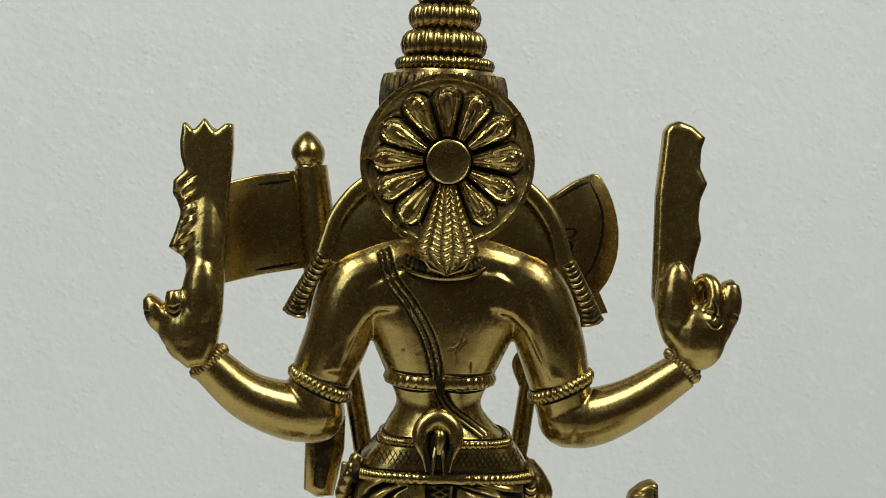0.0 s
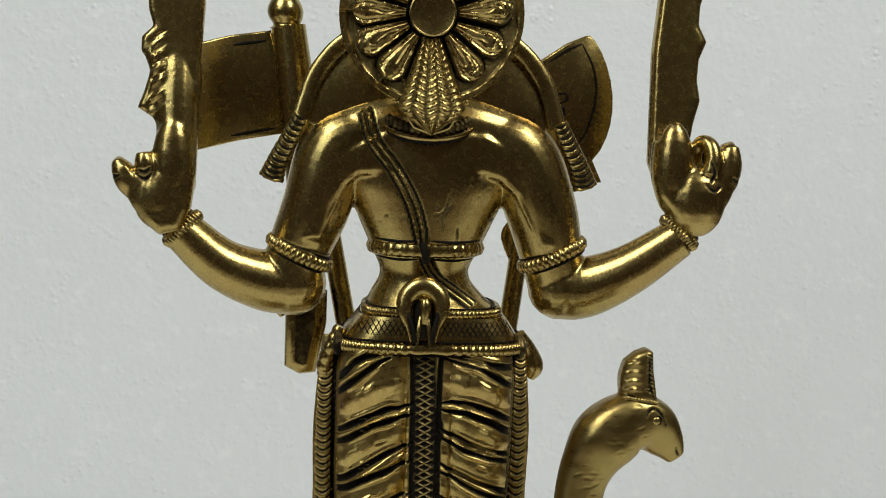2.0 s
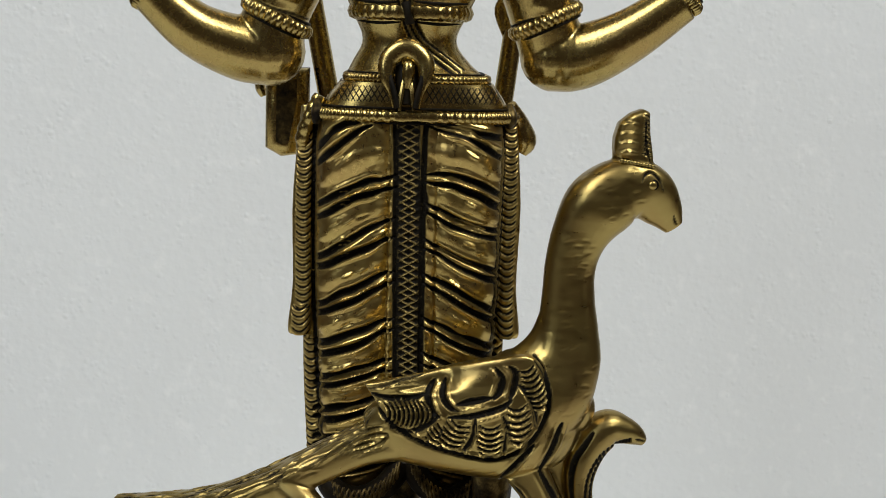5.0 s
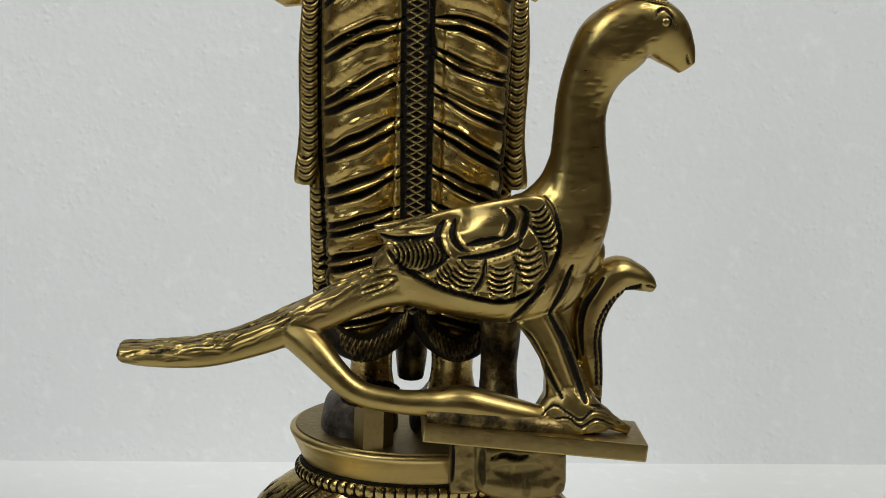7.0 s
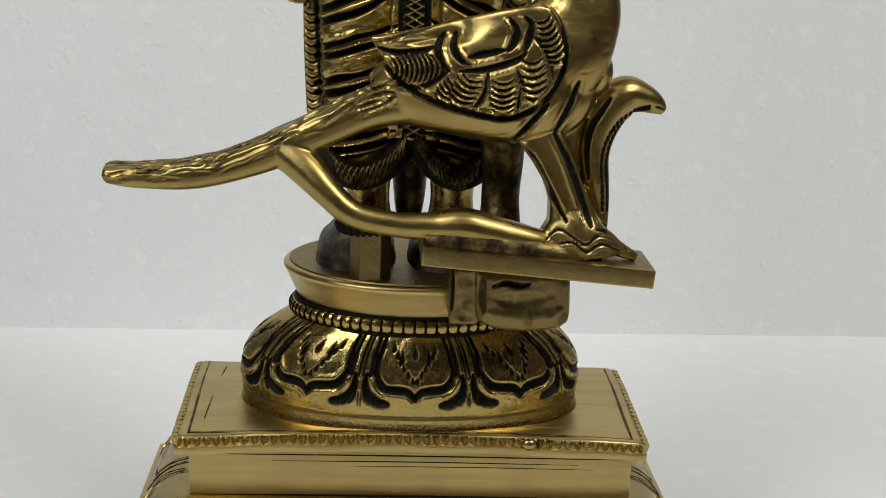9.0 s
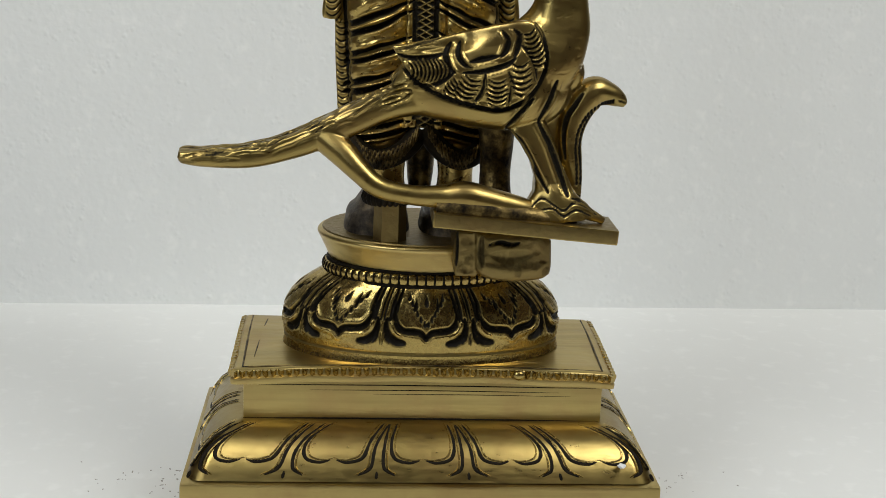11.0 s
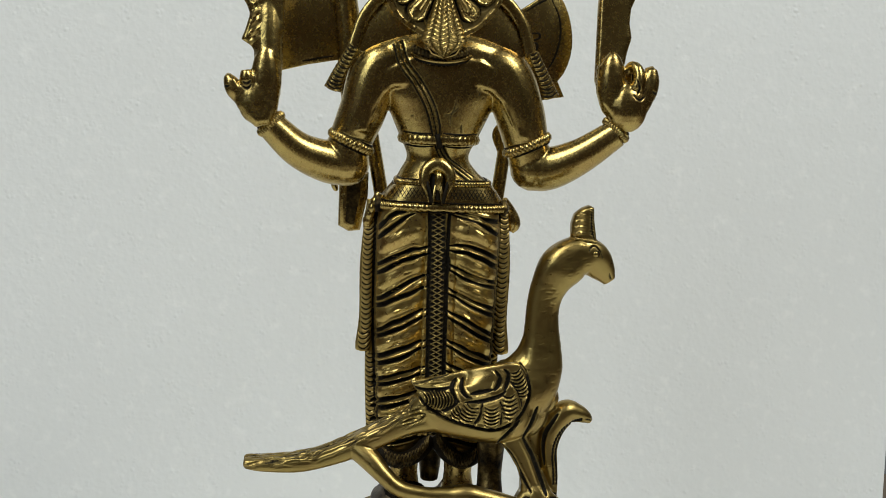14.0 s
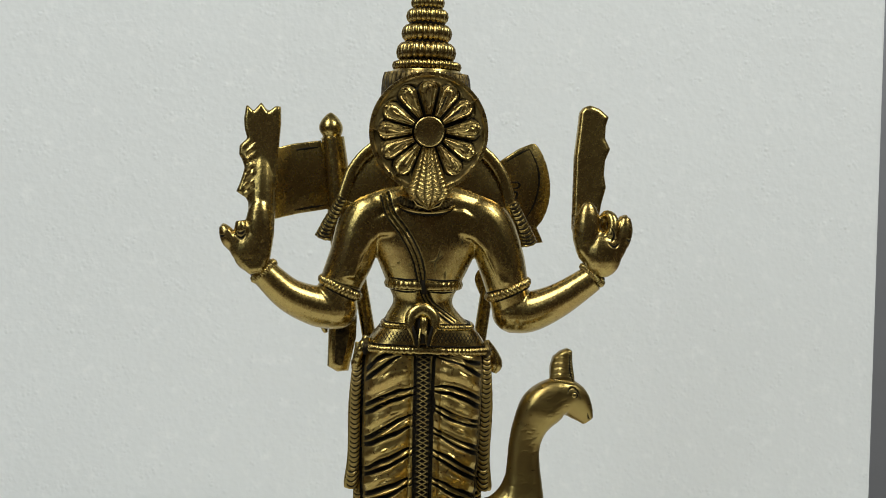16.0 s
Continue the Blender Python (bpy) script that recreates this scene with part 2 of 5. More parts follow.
def ball(bm, c, r, mat=0, squash=(1, 1, 1)):
    made = bmesh.ops.create_uvsphere(bm, u_segments=16, v_segments=10, radius=r)["verts"]
    for v in made:
        v.co = Vector((v.co.x * squash[0], v.co.y * squash[1], v.co.z * squash[2])) + Vector(c)
    for f in {f for v in made for f in v.link_faces}:
        f.material_index = mat


def fused(bm, size, rounds=4):
    """The pieces of bm melted into one cast skin; returns a new bmesh."""
    me = bpy.data.meshes.new("raw")
    bmesh.ops.recalc_face_normals(bm, faces=bm.faces)
    bm.to_mesh(me)
    bm.free()
    ob = new("raw", me)
    rm = ob.modifiers.new("melt", "REMESH")
    rm.mode, rm.voxel_size = "VOXEL", size
    sm = ob.modifiers.new("soften", "SMOOTH")
    sm.factor, sm.iterations = 0.5, rounds
    out = bmesh.new()
    out.from_object(ob, bpy.context.evaluated_depsgraph_get())
    bpy.data.objects.remove(ob)
    bpy.data.meshes.remove(me)
    return out


def carved(me, marks, field=None, near=0.05, above=False):
    """Cuts and ridges worked into a cast skin, on the side towards the viewer. A mark is (points in x and z, width or
    (width at start, at end), height, wax, ends); field(x, z, y) gives a height and wax for all places at once. above: the
    marks are in x and y and go on the upper side."""
    count = len(me.vertices)
    co, nrm = np.empty(count * 3), np.empty(count * 3)
    me.vertices.foreach_get("co", co)
    me.vertex_normals.foreach_get("vector", nrm)
    co, nrm = co.reshape(-1, 3), nrm.reshape(-1, 3)
    up, wax = np.zeros(count), np.zeros(count, np.float32)
    face = np.clip(((nrm[:, 2] if above else -nrm[:, 1]) - 0.05) / 0.3, 0, 1)
    open_side = np.nonzero((face > 0) & (co[:, 1] < near))[0]
    ax, az = co[open_side, 0], co[open_side, 1 if above else 2]
    layer = me.attributes.get("wax")
    if layer:
        layer.data.foreach_get("value", wax)
    if field:
        h, w = field(ax, az, co[open_side, 1])
        up[open_side] += h * face[open_side]
        wax[open_side] = np.maximum(wax[open_side], w * face[open_side])
    for pts, wide, high, dark, ends in marks:
        m = 8 * len(pts)
        line = np.array(spline(pts, m))
        w0, w1 = wide if isinstance(wide, tuple) else (wide, wide)
        reach = max(w0, w1) * 0.5
        lo, hi = line.min(0) - reach, line.max(0) + reach
        ids = np.nonzero((ax > lo[0]) & (ax < hi[0]) & (az > lo[1]) & (az < hi[1]))[0]
        if not len(ids):
            continue
        p = np.stack([ax[ids], az[ids]], 1)[:, None, :]
        a, d = line[:-1][None], (line[1:] - line[:-1])[None]
        u = np.clip(((p - a) * d).sum(2) / np.maximum((d * d).sum(2), 1e-14), 0, 1)
        dist = np.sqrt((((a + d * u[..., None]) - p) ** 2).sum(2))
        k = dist.argmin(1)
        pick = np.arange(len(ids))
        s = (k + u[pick, k]) / (m - 1)
        fade = ends + (1 - ends) * np.sin(np.pi * np.clip(s, 0, 1)) ** 0.6
        q = dist[pick, k] / (0.5 * (w0 + (w1 - w0) * s) * np.maximum(fade, 0.05))
        at = open_side[ids]
        up[at] += high * fade * np.clip(1 - q * q, 0, 1) ** 1.5 * face[at]
        if dark:
            wax[at] = np.maximum(wax[at], dark * np.clip((1.08 - q) / 0.30, 0, 1) * face[at])
        elif high > 0:
            wax[at] *= 1 - 0.8 * np.clip((0.55 - q) / 0.3, 0, 1)
    co += nrm * up[:, None]
    me.vertices.foreach_set("co", co.ravel())
    layer = layer or me.attributes.new("wax", "FLOAT", "POINT")
    layer.data.foreach_set("value", wax.astype(np.float32))
    me.update()


def cast(bm, size, rounds, marks, field=None, near=0.05, mat=0, top=()):
    """The pieces of bm melted into one skin and then carved; returns a new bmesh."""
    me = bpy.data.meshes.new("raw")
    melted = fused(bm, size, rounds)
    melted.to_mesh(me)
    melted.free()
    carved(me, marks, field, near)
    if top:
        carved(me, top, None, near, True)
    out = bmesh.new()
    out.from_mesh(me)
    bpy.data.meshes.remove(me)
    for f in out.faces:
        f.material_index = mat
    return out


def waxed():
    bm = bmesh.new()
    bm.verts.layers.float.new("wax")
    return bm


def join(bm, other):
    me = bpy.data.meshes.new("raw")
    other.to_mesh(me)
    other.free()
    bm.from_mesh(me)
    bpy.data.meshes.remove(me)


def stroke(bm, surf, pts, w, h, mat=1, n=12, ends=0.3, seg=6):
    """An engraved line or a raised ridge laid on a surface: surf(u, v) gives a place and its normal."""
    hits = [surf(*p[:2]) for p in spline(pts, n)]
    hits = [q for q in hits if q]
    m = len(hits)
    if m < 4:
        return
    rings = []
    for k, (p, nrm) in enumerate(hits):
        t = (hits[min(k + 1, m - 1)][0] - hits[max(k - 1, 0)][0]).normalized()
        side = t.cross(nrm).normalized()
        f = ends + (1 - ends) * max(0.0, math.sin(math.pi * k / (m - 1))) ** 0.6
        rings.append([p + side * (w * 0.5 * f * math.cos(q)) + nrm * (h * f * math.sin(q)) for q in (2 * math.pi * j / seg for j in range(seg))])
    skin(bm, rings, mat)


def from_behind(bm):
    """The surface of bm as met by a straight line from the viewer's side, at x and z."""
    bm.normal_update()
    tree = BVHTree.FromBMesh(bm)

    def surf(x, z):
        p, nrm, _, _ = tree.ray_cast(Vector((x, -0.3, z)), Vector((0, 1, 0)))
        if p is None or abs(nrm.y) < 0.15:
            return None
        return p, (nrm if nrm.y < 0 else -nrm)
    return surf


LIFT = 0.03  # height of the pedestal's hidden bottom block

# ---- setting ----
WALL_Y, WALL_TURN = 0.308, 1.6


def structure(name, lo, hi, mat, label, category, bevel=0.0, turn=0.0, at=(0, 0, 0)):
    bm = bmesh.new()
    box(bm, lo, hi, bevel)
    ob = finish(name, bm, [mat], smooth=False)
    ob.matrix_world = pose(*at, 0, 0, turn)
    return tagged(ob, label, category, kind="structure")


backdrop = structure("wall_backdrop", (-0.2994, 0, -0.0025), (0.3752, 0.03, 0.86), FOAM, "white bead foam sheet standing upright behind the statue", "foam sheet", 0.002, WALL_TURN, (0, WALL_Y, 0))
for v in backdrop.data.vertices:  # the sheet leans a little to one side
    v.co.x -= 0.02 * v.co.z
structure("floor_sheet", (-0.62, -0.50, -0.03), (0.62, 0.335, 0.0), FOAM_FLOOR, "white foam sheet lying under the brass statue", "foam sheet", 0.002)
structure("table_top", (-0.9, -0.9, -0.07), (1.1, 0.62, -0.031), TABLE_WOOD, "plain table top under the foam sheets", "table")
structure("wall_north", (-2.2, 0.75, -0.75), (2.2, 0.85, 2.45), WALL_PAINT, "blue-grey painted wall behind the foam sheet", "wall")
structure("wall_south", (-2.2, -2.7, -0.75), (2.2, -2.6, 2.45), ROOM_PAINT, "plain wall behind the camera", "wall")
structure("wall_east", (2.2, -2.7, -0.75), (2.3, 0.85, 2.45), ROOM_PAINT, "plain side wall", "wall")
structure("wall_west", (-2.3, -2.7, -0.75), (-2.2, 0.85, 2.45), ROOM_PAINT, "plain side wall", "wall")
structure("ceiling", (-2.3, -2.7, 2.45), (2.3, 0.85, 2.5), CEILING_PAINT, "plain ceiling", "ceiling")
structure("floor", (-2.3, -2.7, -0.8), (2.3, 0.85, -0.75), FLOOR_TILE, "dark plain floor", "floor")


# ---- pedestal ----
DOME = [(0.0532, 0.0578, 0.0308), (0.0545, 0.0574, 0.0305), (0.0560, 0.0572, 0.0303), (0.0580, 0.0573, 0.0306), (0.0625, 0.0578, 0.0313), (0.0670, 0.0574, 0.0312), (0.0710, 0.0563, 0.0306), (0.0750, 0.0539, 0.0297), (0.0790, 0.0502, 0.0283), (0.0825, 0.0454, 0.0266), (0.0850, 0.0412, 0.0250)]
LOWER = [(0.0, 0.0302), (0.0052, 0.0290), (0.0104, 0.0262), (0.0150, 0.0219), (0.0186, 0.0168), (0.0210, 0.0122)]
BX, BF, BB = 0.0716, 0.0325, 0.0270  # half width, front and back of the block


def dome_at(deg, z, out=0.0):
    k = max(i for i in range(len(DOME) - 1) if DOME[i][0] <= z or i == 0)
    (z0, a0, b0), (z1, a1, b1) = DOME[k], DOME[k + 1]
    f = (z - z0) / (z1 - z0)
    a, b = a0 + (a1 - a0) * f, b0 + (b1 - b0) * f
    q = radians(deg)
    nrm = Vector((math.sin(q) / a, -math.cos(q) / b, -((a1 - a0) / (z1 - z0)) / a)).normalized()
    return Vector((a * math.sin(q), -0.002 - b * math.cos(q), z)) + nrm * out, nrm


def lower_at(u, d):
    """The lower lotus: u runs round the block's edge (front, from the middle), d from 0 at the top to 1 at the rim."""
    k = min(int(d * (len(LOWER) - 1)), len(LOWER) - 2)
    f = d * (len(LOWER) - 1) - k
    o = LOWER[k][0] + (LOWER[k + 1][0] - LOWER[k][0]) * f
    z = LOWER[k][1] + (LOWER[k + 1][1] - LOWER[k][1]) * f
    do, dz = LOWER[k + 1][0] - LOWER[k][0], LOWER[k + 1][1] - LOWER[k][1]
    spread = (BX + o) / BX
    if abs(u) <= BX:
        return Vector((u * spread, -BF - o, z)), Vector((0, dz, do)).normalized() * (1 if do * 1 >= 0 else -1)
    s = 1 if u > 0 else -1
    w = abs(u) - BX
    deep = (BF + BB + 2 * o) / (BF + BB)
    return Vector((s * (BX + o), -BF - o + w * deep, z)), Vector((-s * dz, 0, do)).normalized()


def pedestal():
    base = new("pedestal")
    base.location = (0, 0, LIFT)
    tagged(base, "antique brass lotus pedestal on a stepped rectangular plinth", "pedestal")
    bm = bmesh.new()
    box(bm, (-0.0945, -0.0555, -LIFT), (0.0945, 0.0500, 0.0118), 0.0016)
    part("bottom_block", bm, BRUSHED, base)
    # lower lotus: sloping petals on all four sides
    bm = bmesh.new()
    rings = []
    for o, z in spline(LOWER, 18):
        r = 0.0015 + o * 0.28
        ring = []
        for sx, sy, q0 in ((1, 1, 0), (-1, 1, 90), (-1, -1, 180), (1, -1, 270)):
            cx, cy = sx * (BX + o - r), (BB + o - r) if sy > 0 else -(BF + o - r)
            for k in range(5):
                q = radians(q0 + 22.5 * k)
                ring.append(Vector((cx + r * math.cos(q), cy + r * math.sin(q), z)))
        rings.append(ring)
    skin(bm, rings)
    lotus = part("lower_lotus", bm, FILED, base)
    rnd = random.Random(4)
    for k in range(-4, 5):
        grooves, ridges = bmesh.new(), bmesh.new()
        c = k * 0.0285
        for s in (-1, 1):
            j = rnd.uniform(-0.0006, 0.0006)
            bend = 0.004 * (1 if c < 0 else -1) * min(1, abs(c) / 0.03)
            # rim of the petal
            line = [(c + s * 0.0098 + bend + j, 0.12), (c + s * 0.0106, 0.45), (c + s * 0.0092, 0.66), (c + s * 0.0045, 0.72), (c + s * 0.0008, 0.69)]
            stroke(grooves, lower_at, line, 0.0017, 0.0004, 0, 20)
            stroke(ridges, lower_at, [(u - s * 0.0012, d - 0.03) for u, d in line], 0.0009, 0.0006, 0, 20)
            # outer line that flares at the foot
            line = [(c + s * 0.0122 + bend, 0.13), (c + s * 0.0128, 0.5), (c + s * 0.0122, 0.78), (c + s * 0.0085, 0.90)]
            stroke(grooves, lower_at, line, 0.0016, 0.0004, 0, 18)
            stroke(ridges, lower_at, [(u - s * 0.0011, d) for u, d in line], 0.0009, 0.0006, 0, 18)
        stroke(grooves, lower_at, [(c + 0.01425, 0.84), (c + 0.01425, 0.88), (c + 0.01425, 0.92), (c + 0.01425, 0.95)], 0.0014, 0.0004, 0, 8)
        part("petal_ridge", ridges, BRASS, lotus)
        part("petal_groove", grooves, PATINA_SHADE, lotus, "dark engraved petal lines")
    bm = bmesh.new()
    box(bm, (-BX, -BF, 0.0295), (BX + 0.001, BB, 0.0480), 0.0005)
    block = part("block", bm, BRUSHED, base, "brushed brass block")
    bm = bmesh.new()
    for z, w, x0, x1 in ((0.0302, 0.0009, -BX, BX), (0.0424, 0.0004, -0.045, 0.055), (0.0408, 0.0003, -0.02, 0.06), (0.0445, 0.0005, -0.068, 0.07)):
        stroke(bm, lambda u, v: (Vector((u, -BF, v)), Vector((0, -1, 0))), [(x0, z), ((x0 + x1) / 2, z + 0.0002), (x1, z - 0.0001)], w, 0.0002, 0, 10)
    part("scratch", bm, PATINA_SHADE, block, "dark horizontal tool marks")
    droop = lambda x, y=-0.036: 0.0022 * (x / 0.077) ** 2 * max(0.0, min(1.0, (0.010 - y) / 0.046))
    bm = bmesh.new()
    rings = []
    for inset, z in ((0.0016, 0.0470), (0.0002, 0.0476), (0.0, 0.0490), (0.0002, 0.0500), (0.0012, 0.0505), (0.0013, 0.0524), (0.0018, 0.0531), (0.0030, 0.0534), (0.0100, 0.0535)):
        x0, x1, y0, y1, r = -0.0768 + inset, 0.0772 - inset, -0.0362 + inset, 0.0318 - inset, 0.0022
        ring = []
        for cx, cy, q0, ex, ey, n in ((x1 - r, y1 - r, 0, x0 + r, y1 - r, 40), (x0 + r, y1 - r, 90, x0 + r, y0 + r, 18), (x0 + r, y0 + r, 180, x1 - r, y0 + r, 40), (x1 - r, y0 + r, 270, x1 - r, y1 - r, 18)):
            for k in range(4):
                q = radians(q0 + 30 * k)
                ring.append((cx + r * math.cos(q), cy + r * math.sin(q)))
            dx, dy = r * math.cos(radians(q0 + 90)), r * math.sin(radians(q0 + 90))
            ring += [(cx + (ex - cx) * k / n + dx, cy + (ey - cy) * k / n + dy) for k in range(1, n)]
        rings.append([(x, y, z - droop(x, y) + 0.0002 * math.sin(x * 170 + y * 90)) for x, y in ring])
    skin(bm, rings)
    slab = part("slab", bm, BRUSHED, base)
    bm = bmesh.new()
    top = lambda u, v: (Vector((u, v, 0.0535 - droop(u, v))), Vector((0, 0, 1)))
    for p in ([(-0.0718, -0.0325), (-0.0722, 0), (-0.0722, 0.028)], [(0.0722, -0.0325), (0.0726, 0), (0.0726, 0.028)], [(-0.0718, -0.0322), (0, -0.0330), (0.0722, -0.0322)]):
        stroke(bm, top, p, 0.0009, 0.00025, 0, 20, 0.7)
    for p in ([(-0.068, -0.022), (-0.0675, -0.010), (-0.067, 0.0)], [(-0.0665, 0.012), (-0.066, 0.018), (-0.0655, 0.024)]):
        stroke(bm, top, p, 0.0006, 0.0002, 0, 8)
    part("edge_groove", bm, AGED, slab, "dark line along the rim")
    tooth = bmesh.new()
    top, low = [(-0.00135, 0.0004, 0.0016), (0.0, -0.0011, 0.0013), (0.00135, 0.0004, 0.0016), (0.0, 0.0016, 0.0016)], [(-0.00135, 0.0004, -0.0017), (0.0, -0.0009, -0.0018), (0.00135, 0.0004, -0.0017), (0.0, 0.0016, -0.0017)]
    skin(tooth, [top, [(x * 0.9, y - 0.0002, z * 0.2) for x, y, z in top], low])
    first = part("bead", tooth, BRASS, slab)
    n, m = 50, 21
    spots = [(-0.0748 + 0.1500 * k / (n - 1), -0.0350, 0) for k in range(n)] + [(-0.0762, -0.0325 + 0.061 * k / (m - 1), -90) for k in range(m)] + [(0.0767, -0.0325 + 0.061 * k / (m - 1), 90) for k in range(m)]
    for k, (x, y, turn) in enumerate(spots):
        ob = first if k == 0 else new("bead", first.data)
        ob.parent = slab
        ob.matrix_local = pose(x, y, 0.0514 - droop(x, y), rnd.uniform(-6, 6), rnd.uniform(-7, 7), turn + rnd.uniform(-5, 5))
    bm = bmesh.new()
    ball(bm, (0.038, -0.0358, 0.0508), 0.0026, squash=(1, 0.6, 0.8))
    part("dent", bm, BRASS, slab, "polished nick in the rim")
    # dome with eight petals, worked flat along the rim's length and then wrapped round
    turns = [radians(0.5 * k) for k in range(721)]
    along = [0.0]
    for a, b in zip(turns, turns[1:]):
        along.append(along[-1] + math.hypot(0.0576 * (math.sin(b) - math.sin(a)), 0.0312 * (math.cos(b) - math.cos(a))))
    length = along[-1]
    pitch = length / 8
    marks = []
    for k in range(-4, 4):
        c = pitch * k + rnd.uniform(-0.0003, 0.0003) + 0.0004
        marks.append(([(c, 0.0835), (c, 0.0760), (c, 0.0690)], (0.018, 0.024), 0.0006, 0, 0.5))
        for s in (-1, 1):
            j = lambda d=0.0005: rnd.uniform(-d, d)
            edge = [(c + s * 0.0119 + j(), 0.0845), (c + s * 0.0128, 0.0770), (c + s * 0.0128 + j(), 0.0725), (c + s * 0.0100, 0.0682 + j(0.0003)), (c + s * 0.0050, 0.0674), (c + s * 0.0022, 0.0668), (c + s * 0.0002, 0.0644)]
            marks.append((edge, (0.0024, 0.0040), -0.0018, 1.0, 0.6))
            marks.append(([(u - s * 0.0006, v + 0.0021) for u, v in edge[2:6]], 0.0034, 0.0004, 0, 0.3))
            marks.append(([(u, v - 0.0024) for u, v in edge[3:]], 0.0036, 0.0005, 0, 0.3))
            g = c + s * pitch / 2
            for d, w in ((0.0033, 0.0019), (0.0006, 0.0012)):
                marks.append(([(g - s * d * 1.1, 0.0855), (g - s * d, 0.0780), (g - s * d * 0.9, 0.0715)], w, -0.0009, 1.0, 0.5))
            marks.append(([(g - s * 0.0018, 0.0725), (g - s * 0.0016, 0.0690), (g - s * 0.0028, 0.0655), (g - s * 0.0058, 0.0630), (g - s * 0.0088, 0.0625)], (0.0022, 0.0050), -0.0020, 1.0, 0.55))
            marks.append(([(g - s * 0.0046, 0.0720), (g - s * 0.0044, 0.0690), (g - s * 0.0062, 0.0662), (g - s * 0.0092, 0.0655)], 0.0020, 0.0005, 0, 0.2))
            marks.append(([(g - s * 0.0012, 0.0665), (g - s * 0.0018, 0.0645), (g - s * 0.0032, 0.0622)], 0.0014, -0.0008, 1.0, 0.4))
            marks.append(([(g - s * 0.0002, 0.0668), (g - s * 0.0003, 0.0640), (g - s * 0.0003, 0.0618)], 0.0008, -0.0005, 0.8, 0.4))
            for i in range(6):
                u, z = c + s * (0.0008 + 0.0014 * i) + j(0.0002), 0.0706 + 0.0020 * i
                marks.append(([(u, z - 0.0009), (u, z), (u + s * 0.0002, z + 0.0013)], (0.0024, 0.0008), -0.0008, 1.0, 0.6))
        for u, z, w in ((0.0, 0.0792, 0.0036), (-0.0046, 0.0778, 0.0030), (0.0050, 0.0786, 0.0026)):
            marks.append(([(c + u, z - 0.0014), (c + u, z), (c + u, z + 0.0020)], (w, 0.0006), -0.0008, 1.0, 0.6))
    marks.append(([(-length / 2, 0.0575), (0, 0.0577), (length / 2, 0.0575)], 0.0014, -0.0004, 0.45, 1.0))
    nu, nz, z0, z1 = 640, 74, DOME[0][0], DOME[-1][0]
    me = bpy.data.meshes.new("raw")
    me.from_pydata([(length * (i / nu - 0.5), 0.0, z0 + (z1 - z0) * k / nz) for k in range(nz + 1) for i in range(nu + 1)], [], [(k * (nu + 1) + i, k * (nu + 1) + i + 1, (k + 1) * (nu + 1) + i + 1, (k + 1) * (nu + 1) + i) for k in range(nz) for i in range(nu)])
    me.update()
    carved(me, marks)
    for v in me.vertices:
        deg = math.degrees(float(np.interp(v.co.x + (length if v.co.x < 0 else 0), along, turns)))
        v.co = dome_at(deg, min(max(v.co.z, z0), z1 - 1e-6), -v.co.y)[0]
    bm = bmesh.new()
    bm.from_mesh(me)
    bpy.data.meshes.remove(me)
    bmesh.ops.remove_doubles(bm, verts=bm.verts, dist=1e-6)
    part("lotus_dome", bm, SATIN, base, "brass lotus dome with engraved petals")
    bm = bmesh.new()
    ribbed_ring(bm, (0, -0.002, 0.0870), 0.0396, 0.0246, 0.0020, 72, 0.14)
    ring = part("bead_ring", bm, BRASS, base, "ring of small upright beads")
    bm = bmesh.new()
    for k in range(72):
        q = 2 * math.pi * k / 72
        c, s = math.cos(q), math.sin(q)
        tube(bm, [((0.0396 + o) * c, -0.002 + (0.0246 + o) * s, 0.0870 + z, 0.00042) for z, o in ((-0.0020, 0.0010), (-0.0008, 0.0018), (0.0008, 0.0018), (0.0020, 0.0010))], 5, 6)
    tagged(part("bead_gap", bm, PATINA_SHADE, ring, "dark gaps between the beads"), "dark gaps between the beads", kind="stuff")
    bm = bmesh.new()
    for z, a in ((0.0842, 0.0408), (0.0897, 0.0398)):
        ribbed_ring(bm, (0, -0.002, z), a - 0.0006, a - 0.0156, 0.0009, 30, 0.1)
    part("dark_ring", bm, PATINA_SHADE, base, "dark seam above and below the beads")
    bm = bmesh.new()
    loft(bm, [(0.0895, 0, -0.001, 0.0385, 0.0255), (0.0930, 0, 0.000, 0.0402, 0.0282), (0.0975, 0, 0.0015, 0.0425, 0.0320), (0.1000, 0, 0.002, 0.0438, 0.0338), (0.1012, 0, 0.002, 0.0432, 0.0333), (0.1016, 0, 0.002, 0.0420, 0.0322)], 20, 90)
    part("top_disc", bm, BRUSHED, base)
    bm = bmesh.new()
    loft(bm, [(0.1010, 0, 0.002, 0.0424, 0.0326), (0.1021, 0, 0.002, 0.0416, 0.0318)], 3, 72)
    part("disc_face", bm, WORN, base, "tarnished upper face of the disc")
    for cx in (-0.0196, 0.0112):
        bm = bmesh.new()
        loft(bm, [(0.1005, cx, 0.004, 0.0140, 0.0205), (0.1035, cx, 0.004, 0.0132, 0.0194), (0.1065, cx, 0.004, 0.0128, 0.0186), (0.1092, cx, 0.004, 0.0118, 0.0172), (0.1112, cx, 0.004, 0.0096, 0.0148), (0.1150, cx, 0.004, 0.0070, 0.0125)], 16, 40, power=2.8)
        part("foot_rest", bm, TARNISH, base, "grey-brown tarnished foot rest")
    bm = bmesh.new()
